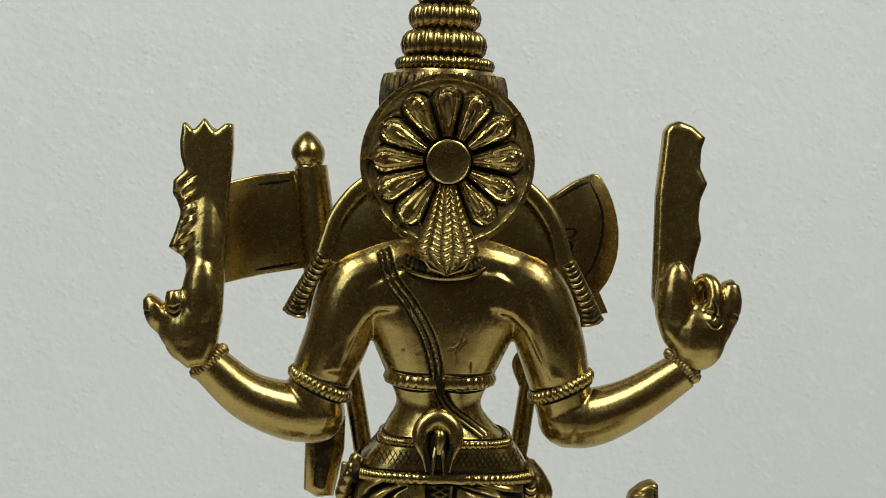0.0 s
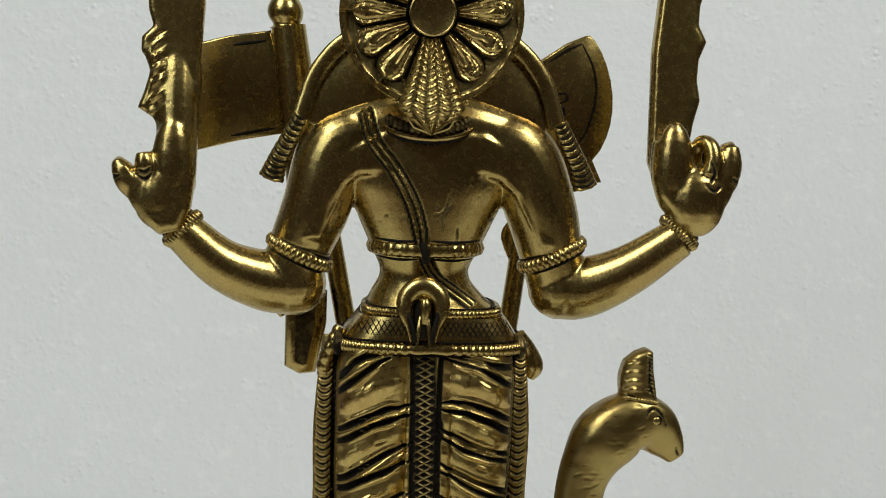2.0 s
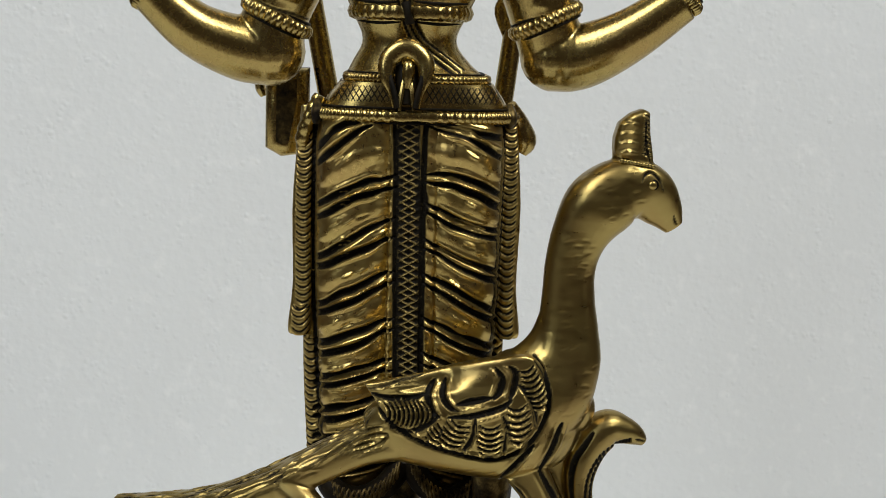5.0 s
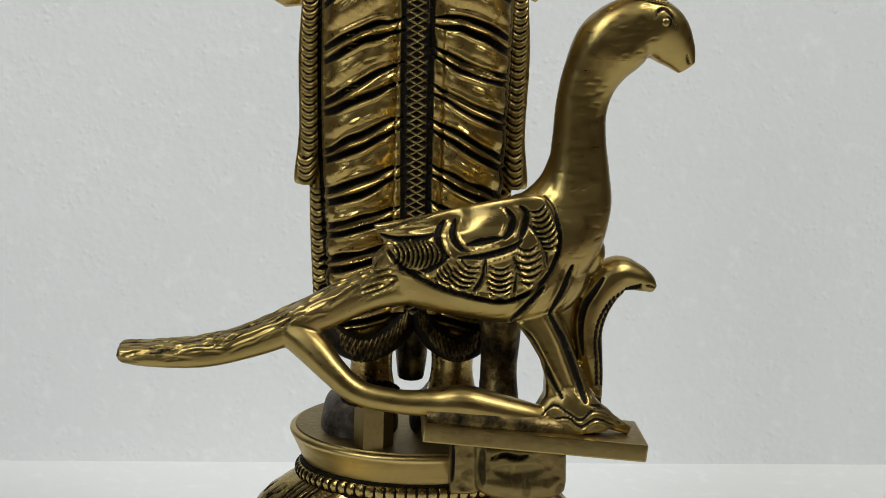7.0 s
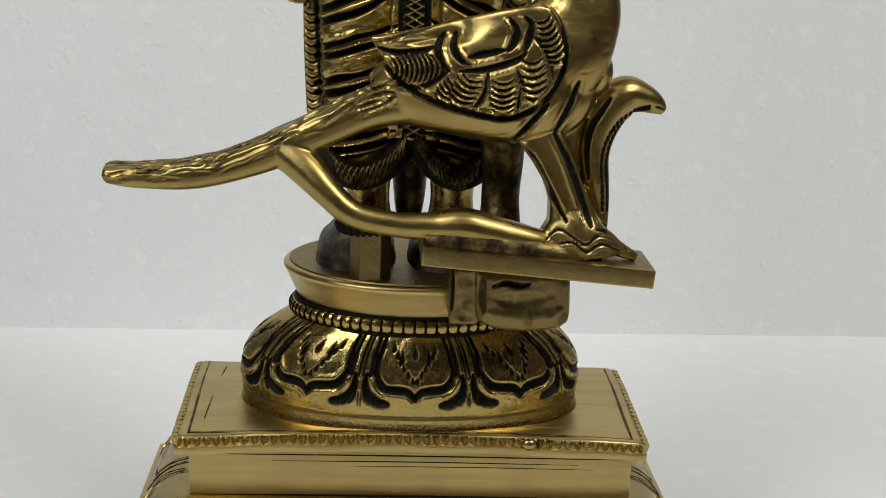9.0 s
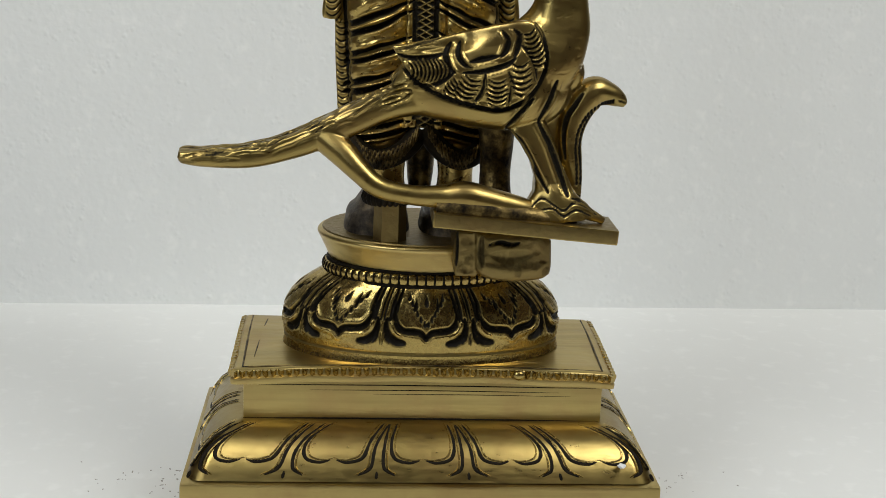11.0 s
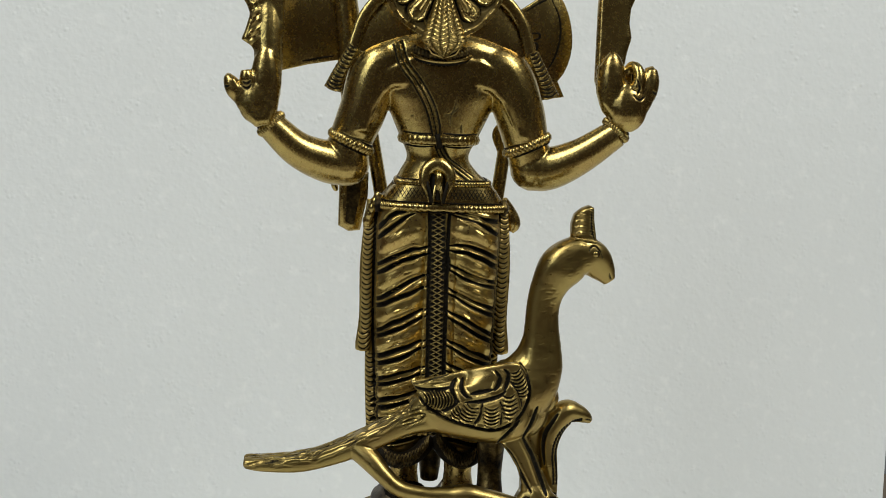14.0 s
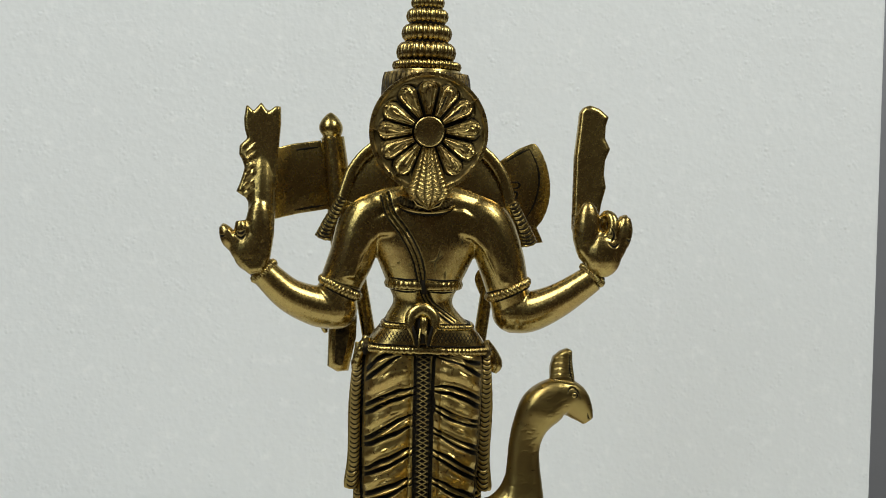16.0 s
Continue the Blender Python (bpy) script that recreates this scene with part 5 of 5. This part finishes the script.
# ---- the peacock with the snake ----
def peacock():
    bm = bmesh.new()
    y = -0.038
    tube(bm, [(-0.014, y, 0.1625, 0.0072, 1.0), (-0.004, y, 0.1660, 0.0118, 0.9), (0.008, y, 0.1680, 0.0155, 0.85), (0.024, y, 0.1690, 0.0182, 0.8), (0.0340, y, 0.1700, 0.0178, 0.8), (0.0420, y, 0.1712, 0.0145, 0.8), (0.0480, y, 0.1725, 0.0085, 0.8)], 50, 36, square=3.4)
    ball(bm, (0.0480, y, 0.1725), 0.0085, 0, (1, 0.8, 1))
    tube(bm, [(0.0300, y, 0.1720, 0.0165, 0.75), (0.0395, y, 0.1790, 0.0160, 0.8), (0.0452, y, 0.1880, 0.0122, 0.85), (0.0464, y, 0.1975, 0.0097, 0.85), (0.0462, y, 0.2075, 0.0082, 0.9), (0.0464, y, 0.2180, 0.0078, 0.9), (0.0488, y, 0.2275, 0.0086, 0.9), (0.0540, y, 0.2365, 0.0106, 0.9), (0.0618, y, 0.2420, 0.0100, 0.85), (0.0688, y, 0.2412, 0.0090, 0.8), (0.0742, y, 0.2360, 0.0064, 0.7), (0.0780, y, 0.2306, 0.0030, 0.7)], 110, 36, square=2.7)
    tube(bm, [(0.0200, y, 0.1720, 0.0130), (0.0300, y, 0.1775, 0.0120), (0.0370, y, 0.1840, 0.0105), (0.0420, y, 0.1930, 0.0080), (0.0448, y, 0.2040, 0.0066)], 26, 20)
    ball(bm, (0.0618, y, 0.2398), 0.0076, 0, (1.1, 0.85, 1))
    # tail: a flat tapering board
    rows = [(-0.0945, 0.1398, 0.1362, 0.0050), (-0.0930, 0.1406, 0.1350, 0.0062), (-0.0840, 0.1410, 0.1338, 0.0070), (-0.0670, 0.1430, 0.1340, 0.0072), (-0.0500, 0.1490, 0.1382, 0.0072), (-0.0380, 0.1550, 0.1428, 0.0074), (-0.0260, 0.1612, 0.1484, 0.0078), (-0.0140, 0.1670, 0.1538, 0.0085), (0.0000, 0.1720, 0.1560, 0.0100), (0.0120, 0.1740, 0.1580, 0.0110)]
    corner = lambda a: math.copysign(abs(a) ** 0.62, a)
    skin(bm, [[(x, y + d * corner(math.cos(q)), (a + b) / 2 + (a - b) / 2 * corner(math.sin(q))) for q in (2 * math.pi * k / 28 for k in range(28))] for x, a, b, d in spline(rows, 60)])
    # near leg: a broad shank with a bent knee
    plate(bm, [(0.0280, 0.1520), (0.0330, 0.1570), (0.0405, 0.1560), (0.0425, 0.1525), (0.0455, 0.1460), (0.0490, 0.1375), (0.0535, 0.1285), (0.0600, 0.1200), (0.0350, 0.1215), (0.0385, 0.1280), (0.0385, 0.1340), (0.0365, 0.1400), (0.0325, 0.1465)], -0.0440, 0.0120, lean=0.06, bevel=0.0022)
    tube(bm, [(0.0415, y, 0.1740, 0.0120, 0.75), (0.0390, y - 0.001, 0.1645, 0.0118, 0.85), (0.0358, y - 0.002, 0.1565, 0.0086, 1.0), (0.0350, y - 0.003, 0.1500, 0.0055, 1.0)], 20, 20)
    plate(bm, [(0.0400, 0.1560), (0.0480, 0.1670), (0.0570, 0.1670), (0.0560, 0.1580), (0.0515, 0.1500), (0.0525, 0.1400), (0.0550, 0.1250), (0.0460, 0.1250), (0.0440, 0.1400)], -0.0340, 0.0060, bevel=0.002)
    tube(bm, [(0.0425, -0.0420, 0.1420, 0.0030, 0.9), (0.0440, -0.0425, 0.1350, 0.0052, 0.9), (0.0455, -0.0462, 0.1285, 0.0074, 0.8), (0.0468, -0.0478, 0.1240, 0.0096, 0.65), (0.0478, -0.0478, 0.1205, 0.0125, 0.55), (0.0480, -0.0478, 0.1185, 0.0130, 0.55)], 20, 24)
    for toe in ([(0.0475, -0.0480, 0.1290, 0.0036), (0.0560, -0.0485, 0.1226, 0.0030), (0.0655, -0.0480, 0.1180, 0.0014)], [(0.0455, -0.0490, 0.1250, 0.0034), (0.0478, -0.0520, 0.1216, 0.0028), (0.0500, -0.0545, 0.1190, 0.0012)], [(0.0430, -0.0475, 0.1290, 0.0036), (0.0392, -0.0485, 0.1242, 0.0034), (0.0345, -0.0490, 0.1208, 0.0014)]):
        tube(bm, toe, 14, 14)
    # trailing leg, bent to the slab
    tube(bm, [(-0.0415, y - 0.002, 0.1470, 0.0056), (-0.0340, y - 0.006, 0.1415, 0.0054), (-0.0272, y - 0.010, 0.1352, 0.0044), (-0.0198, y - 0.012, 0.1296, 0.0040), (-0.0080, y - 0.013, 0.1272, 0.0038), (0.0030, y - 0.013, 0.1268, 0.0044), (0.0120, y - 0.013, 0.1272, 0.0056), (0.0200, y - 0.013, 0.1258, 0.0052), (0.0330, y - 0.012, 0.1228, 0.0044), (0.0420, y - 0.010, 0.1205, 0.0030)], 50, 18)
    # crest
    plate(bm, [(0.0612, 0.2450), (0.0598, 0.2505), (0.0577, 0.2541), (0.0578, 0.2581), (0.0590, 0.2625), (0.0628, 0.2656), (0.0661, 0.2669), (0.0682, 0.2661), (0.0686, 0.2597), (0.0699, 0.2523), (0.0704, 0.2450)], y, 0.0090, bevel=0.0022)
    tube(bm, [(0.0618, y, 0.2500, 0.0040, 1.1), (0.0612, y, 0.2560, 0.0036, 1.35), (0.0622, y, 0.2620, 0.0030, 1.45)], 12, 14)
    # snake beside the neck, its hood leaning over
    tube(bm, [(0.0733, -0.034, 0.1602, 0.0014), (0.0708, -0.034, 0.1623, 0.0032), (0.0665, -0.034, 0.1643, 0.0046), (0.0612, -0.034, 0.1648, 0.0062), (0.0565, -0.035, 0.1608, 0.0062), (0.0535, -0.036, 0.1545, 0.0056), (0.0524, -0.037, 0.1470, 0.0047), (0.0532, -0.038, 0.1395, 0.0042), (0.0545, -0.039, 0.1330, 0.0032), (0.0550, -0.040, 0.1275, 0.0026), (0.0545, -0.042, 0.1220, 0.0026)], 60, 18)
    near = from_behind(bm)
    # folded wing: a raised shell with its feathers
    wing = [(-0.0166, 0.1815), (0.0000, 0.1850), (0.0140, 0.1890), (0.0239, 0.1915), (0.0335, 0.1925), (0.0388, 0.1870), (0.0395, 0.1790), (0.0362, 0.1690), (0.0300, 0.1628), (0.0220, 0.1603), (0.0090, 0.1620), (-0.0024, 0.1664), (-0.0110, 0.1735)]
    mid = (0.0150, 0.1760)
    rings = []
    for f, up in ((1.0, -0.0004), (0.98, 0.0016), (0.90, 0.0022), (0.7, 0.0027), (0.45, 0.0030), (0.2, 0.0031), (0.02, 0.0031)):
        ring = []
        for x, z in spline(wing + wing[:1], 64)[:-1]:
            u, v = mid[0] + (x - mid[0]) * f, mid[1] + (z - mid[1]) * f
            hit = near(min(max(u, -0.008), 0.040), min(v, 0.1835))
            q = hit[0] if hit else Vector((u, -0.045, v))
            ring.append(Vector((u, min(q.y, -0.0455 + 0.1 * max(0, v - 0.186)) - up, v)))
        rings.append(ring)
    skin(bm, rings, 0)
    marks = []

    def line(p, w, h=-0.0009, dark=1.0, ends=0.3, lip=0.0005):
        marks.append((p, w, h, dark, ends))
        if lip:
            wide = max(w) if isinstance(w, tuple) else w
            marks.append(([(x + 0.0002, z - wide * 0.9) for x, z in p], 0.0012, lip, 0, 0.2))

    def column(p, q, half, n, sag, w=0.0011):
        """A feather: a row of curved cuts with ridges between, from p to q."""
        a, b = np.array(p), np.array(q)
        t = (b - a) / np.linalg.norm(b - a)
        side = np.array((-t[1], t[0]))
        step = np.linalg.norm(b - a) / (n - 1)
        for k in range(n):
            c = a + t * step * k
            wide = half * (0.8 + 0.2 * math.sin(math.pi * k / (n - 1)))
            for shift, high, dark, ww in ((0.0, -0.0007, 1.0, w), (0.5, 0.0005, 0, w)):
                marks.append(([tuple(c + side * wide * f + t * (sag * (1 - f * f) + shift * step)) for f in (-1, -0.5, 0, 0.5, 1)], ww, high, dark, 0.35))

    # smooth saddle framed by double crescents
    marks.append(([(0.0110, 0.1815), (0.0165, 0.1828), (0.0225, 0.1842)], 0.0100, 0.0006, 0, 0.6))
    for p in ([(0.0051, 0.1837), (0.0031, 0.1798), (0.0042, 0.1756), (0.0066, 0.1732)], [(0.0084, 0.1841), (0.0075, 0.1799), (0.0098, 0.1766), (0.0129, 0.1755)], [(0.0232, 0.1887), (0.0253, 0.1854), (0.0246, 0.1820), (0.0227, 0.1795)], [(0.0273, 0.1893), (0.0294, 0.1872), (0.0289, 0.1830), (0.0277, 0.1796)]):
        line(p, 0.0026, -0.0014, 1.0, 0.3, 0)
        marks.append(([(x + (0.0016 if x < 0.02 else -0.0016), z) for x, z in p], 0.0018, 0.0007, 0, 0.3))
    line([(0.0118, 0.1774), (0.0164, 0.1787), (0.0222, 0.1799)], 0.0025, -0.0013)
    line([(0.0092, 0.1733), (0.0166, 0.1742), (0.0248, 0.1768), (0.0284, 0.1793)], 0.0024, -0.0013)
    line([(0.0304, 0.1838), (0.0330, 0.1814), (0.0353, 0.1764), (0.0361, 0.1705)], 0.0023)
    line([(0.0258, 0.1745), (0.0274, 0.1694), (0.0264, 0.1622)], 0.0019)
    line([(0.0175, 0.1734), (0.0169, 0.1675), (0.0136, 0.1620)], 0.0019)
    line([(-0.0082, 0.1679), (-0.0016, 0.1681), (0.0025, 0.1702), (0.0064, 0.1735)], 0.0020)
    # tip of the wing: long lines over a row of crescents
    line([(-0.0143, 0.1786), (-0.0085, 0.1774), (-0.0019, 0.1783), (0.0022, 0.1799)], 0.0022, -0.0011)
    for d in (0.0, 0.0011, 0.0022):
        line([(-0.0150 + 3 * d, 0.1800 + d), (-0.0086 + 2 * d, 0.1812 + d), (0.0015, 0.1828 + d)], 0.0010, -0.0005, 0.8, 0.3, 0.0003)
    column((0.0030, 0.1742), (-0.0098, 0.1726), 0.0042, 10, -0.0016)
    column((0.0080, 0.1702), (0.0046, 0.1656), 0.0030, 5, 0.0010, 0.0009)
    column((0.0130, 0.1722), (0.0094, 0.1645), 0.0042, 6, 0.0016, 0.0010)
    column((0.0219, 0.1716), (0.0222, 0.1630), 0.0040, 6, 0.0016)
    column((0.0300, 0.1778), (0.0312, 0.1674), 0.0040, 6, 0.0016)
    column((0.0325, 0.1890), (0.0372, 0.1780), 0.0032, 8, 0.0014)
    edge = [(-0.0156, 0.1790), (-0.0083, 0.1697), (0.0019, 0.1643), (0.0120, 0.1615), (0.0222, 0.1599), (0.0292, 0.1618), (0.0350, 0.1660), (0.0390, 0.1731), (0.0400, 0.1799), (0.0384, 0.1868), (0.0355, 0.1910)]
    line(edge, 0.0025, -0.0013, 1.0, 0.5, 0)
    marks.append(([(x * 0.96 + 0.0006, z + 0.0017) for x, z in edge[1:9]], 0.0016, 0.0006, 0, 0.3))
    # flat facets of thigh and shank, edged by cut lines
    for p, w in (([(0.0445, 0.1707), (0.0423, 0.1638), (0.0385, 0.1559)], 0.0017), ([(0.0385, 0.1551), (0.0433, 0.1465), (0.0472, 0.1369), (0.0505, 0.1285)], 0.0021), ([(0.0360, 0.1645), (0.0307, 0.1584), (0.0267, 0.1531)], 0.0015), ([(0.0268, 0.1522), (0.0321, 0.1480), (0.0377, 0.1384), (0.0430, 0.1295)], 0.0016)):
        w *= 1.35
        marks.append((p, w, -0.0013, 1.0, 0.5))
        for s in (-1, 1):
            marks.append(([(x + s * w * 0.85, z + 0.0003) for x, z in p], 0.0015, 0.0005, 0, 0.3))
    for p in ([(0.0372, 0.1240), (0.0410, 0.1270), (0.0450, 0.1252), (0.0490, 0.1232), (0.0530, 0.1258), (0.0580, 0.1240), (0.0625, 0.1205)], [(0.0400, 0.1228), (0.0450, 0.1236), (0.0490, 0.1212), (0.0540, 0.1232), (0.0600, 0.1205)], [(0.0520, 0.1275), (0.0570, 0.1258), (0.0612, 0.1225)]):
        line(p, 0.0012, -0.0004, 1.0, 0.4, 0.0002)
    # feathers of the tail
    rnd = random.Random(11)
    for k in range(70):
        x = -0.008 - 0.084 * rnd.random()
        z = float(np.interp(x, [-0.094, -0.083, -0.0665, -0.0497, -0.038, -0.020, -0.005], [0.1400, 0.1405, 0.1425, 0.1480, 0.1535, 0.1615, 0.1660])) + rnd.uniform(-0.0045, 0.0045)
        d = rnd.uniform(0.005, 0.012)
        fall = 0.42 if x > -0.055 else 0.10
        p = [(x, z), (x - d * 0.5, z - d * fall * 0.5 + 0.0006), (x - d, z - d * fall)]
        marks.append((p, rnd.uniform(0.0010, 0.0014), -0.00022, rnd.choice((0.0, 0.2, 0.45)), 0.1))
        marks.append(([(u, v + 0.0010) for u, v in p], 0.0014, 0.00014, 0, 0.1))
    for p in ([(-0.0240, 0.1585), (-0.0160, 0.1640), (-0.0090, 0.1655), (-0.0120, 0.1620), (-0.0200, 0.1590)], [(-0.0210, 0.1600), (-0.0160, 0.1622), (-0.0125, 0.1632)], [(-0.0330, 0.1540), (-0.0240, 0.1600), (-0.0150, 0.1662), (-0.0100, 0.1680)]):
        line(p, 0.0011, -0.0006, 0.7, 0.3, 0.0006)
    plumes = []
    for k in range(120):
        x = -0.012 - 0.080 * rnd.random()
        u = y + rnd.uniform(-0.0066, 0.0066)
        d = rnd.uniform(0.005, 0.011)
        bend = rnd.uniform(-0.0010, 0.0010)
        p = [(x, u), (x - d * 0.5, u + bend), (x - d, u + bend * 1.4)]
        plumes.append((p, rnd.uniform(0.0008, 0.0012), -0.0003, rnd.choice((0.3, 0.6, 0.9)), 0.1))
        plumes.append(([(a, b + 0.0010) for a, b in p], 0.0012, 0.0002, 0, 0.1))
    # file marks along neck and body
    for k in range(60):
        x, z = rnd.choice(((0.046, 0.205), (0.050, 0.225), (0.048, 0.185), (0.020, 0.158), (0.060, 0.238)))
        x, z = x + rnd.gauss(0, 0.004), z + rnd.gauss(0, 0.008)
        marks.append(([(x, z), (x + 0.0012, z + 0.0004), (x + 0.0030, z + rnd.uniform(-0.0004, 0.0012))], 0.0010, -0.00012, 0, 0.1))
    # eye, beak, bands of the crest
    line([(0.0660, 0.2455), (0.0668, 0.2476), (0.0690, 0.2482), (0.0716, 0.2456), (0.0728, 0.2425)], 0.0011, -0.0006, 0.9, 0.3, 0)
    line([(0.0785, 0.2318), (0.0776, 0.2330), (0.0770, 0.2348)], 0.0009, -0.0004, 0.8, 0.3, 0)
    line([(0.0600, 0.2520), (0.0640, 0.2508), (0.0696, 0.2496)], 0.0014, -0.0007, 0.9, 0.4, 0)
    line([(0.0692, 0.2500), (0.0672, 0.2560), (0.0668, 0.2640)], 0.0010, -0.0006, 0.9, 0.4, 0)
    for k in range(10):
        z = 0.2530 + 0.0013 * k
        line([(0.0660, z + 0.0007), (0.0674, z + 0.0003), (0.0692 - 0.0001 * k, z - 0.0004)], 0.0008, -0.0005, 0.9, 0.4, 0)
    for k in range(4):
        z = 0.2545 + 0.0028 * k
        line([(0.0585, z), (0.0615, z + 0.0006), (0.0648, z + 0.0002)], 0.0012, -0.0003, 0.2, 0.3, 0.0003)
    # snake: belly dots and the dark gap behind its hood
    for x, z in spline([(0.0680, 0.1618), (0.0638, 0.1606), (0.0584, 0.1570), (0.0551, 0.1511), (0.0542, 0.1443), (0.0549, 0.1383), (0.0553, 0.1310)], 25):
        for d in (0.0, 0.0017):
            if d and x > 0.0585:
                continue
            marks.append(([(x + d, z - 0.0004), (x + d, z), (x + d, z + 0.0005)], 0.0014, -0.0007, 1.0, 0.9))
    line([(0.0732, 0.1612), (0.0715, 0.1618), (0.0700, 0.1622)], 0.0009, -0.0005, 0.9, 0.3, 0)
    line([(0.0560, 0.1650), (0.0535, 0.1612), (0.0505, 0.1560), (0.0495, 0.1490), (0.0505, 0.1400)], 0.0022, -0.0008, 1.0, 0.4, 0)
    skin_bm = cast(bm, 0.00046, 6, marks, None, 0.0, 0, plumes)
    bm = waxed()
    join(bm, skin_bm)
    # far leg, rough from the mould
    tube(bm, [(0.0250, y + 0.012, 0.160, 0.0080), (0.0258, y + 0.013, 0.142, 0.0066), (0.0256, y + 0.012, 0.130, 0.0060), (0.0256, y + 0.008, 0.118, 0.0070)], 16, 16, 2)
    slab = waxed()
    box(slab, (0, -0.0140, -0.0034), (0.0695, 0.0090, 0.0023), 0.0006, 3)
    bmesh.ops.transform(slab, matrix=Matrix.Translation((0.0004, -0.0440, 0.1199)) @ Euler((0, radians(4.6), 0)).to_matrix().to_4x4(), verts=slab.verts)
    join(bm, slab)
    tube(bm, [(0.0015, -0.0530, 0.1225, 0.0032), (0.0120, -0.0525, 0.1228, 0.0046), (0.0240, -0.0520, 0.1215, 0.0048), (0.0380, -0.0510, 0.1195, 0.0044), (0.0540, -0.0490, 0.1178, 0.0034)], 20, 14, 2)
    for k in range(11):
        ball(bm, (0.0598 + 0.00095 * k, y - 0.0055, 0.2514 - 0.00014 * k), 0.0007, 0)
    ball(bm, (0.0692, y - 0.0064, 0.2444), 0.0021, 1, (1, 0.5, 1))
    ball(bm, (0.0692, y - 0.0071, 0.2444), 0.0014, 0, (1, 0.6, 1))
    ob = finish("brass_peacock_statue", bm, [FILED, PATINA_SHADE, AGED, WORN])
    ob.location = (0, 0, LIFT)
    return tagged(ob, "brass peacock statue with a small snake on a thin slab", "statue")


peacock()


# ---- a white speck on the lotus, and dust on the sheet ----
def crumb(at, r, label):
    bm = bmesh.new()
    bmesh.ops.create_icosphere(bm, subdivisions=2, radius=r)
    rnd = random.Random(3)
    for v in bm.verts:
        v.co *= rnd.uniform(0.75, 1.1)
        v.co.z *= 0.55
    ob = finish("white_speck", bm, [FOAM])
    ob.location = at
    return tagged(ob, label, "crumb")


# small white lump added to give a bright spot on the petal
crumb((0.0785, -0.0525, LIFT + 0.0196), 0.0017, "tiny white speck on the brass lotus petal")


def dust():
    """Specks of grey dust left on the foam at both sides of the pedestal."""
    rnd = random.Random(21)
    bm = bmesh.new()
    for k in range(260):
        s = rnd.choice((-1, 1))
        x = s * (0.100 + abs(rnd.gauss(0, 0.022)))
        y = rnd.uniform(-0.06, 0.05) + 0.2 * (abs(x) - 0.10)
        r = rnd.uniform(0.00018, 0.00045)
        turn, long = rnd.uniform(0, 6.28), rnd.uniform(1.0, 3.5)
        ring = [(x + r * (long * math.cos(q) * math.cos(turn) - math.sin(q) * math.sin(turn)), y + r * (long * math.cos(q) * math.sin(turn) + math.sin(q) * math.cos(turn))) for q in (0, 1.05, 2.09, 3.14, 4.19, 5.24)]
        skin(bm, [[(u, v, -0.0001) for u, v in ring], [(x + (u - x) * 0.6, y + (v - y) * 0.6, 0.0002) for u, v in ring]])
    ob = finish("dust", bm, [GREY_DUST])
    return tagged(ob, "fine grey dust specks on the white foam sheet", "dust", kind="stuff")


dust()
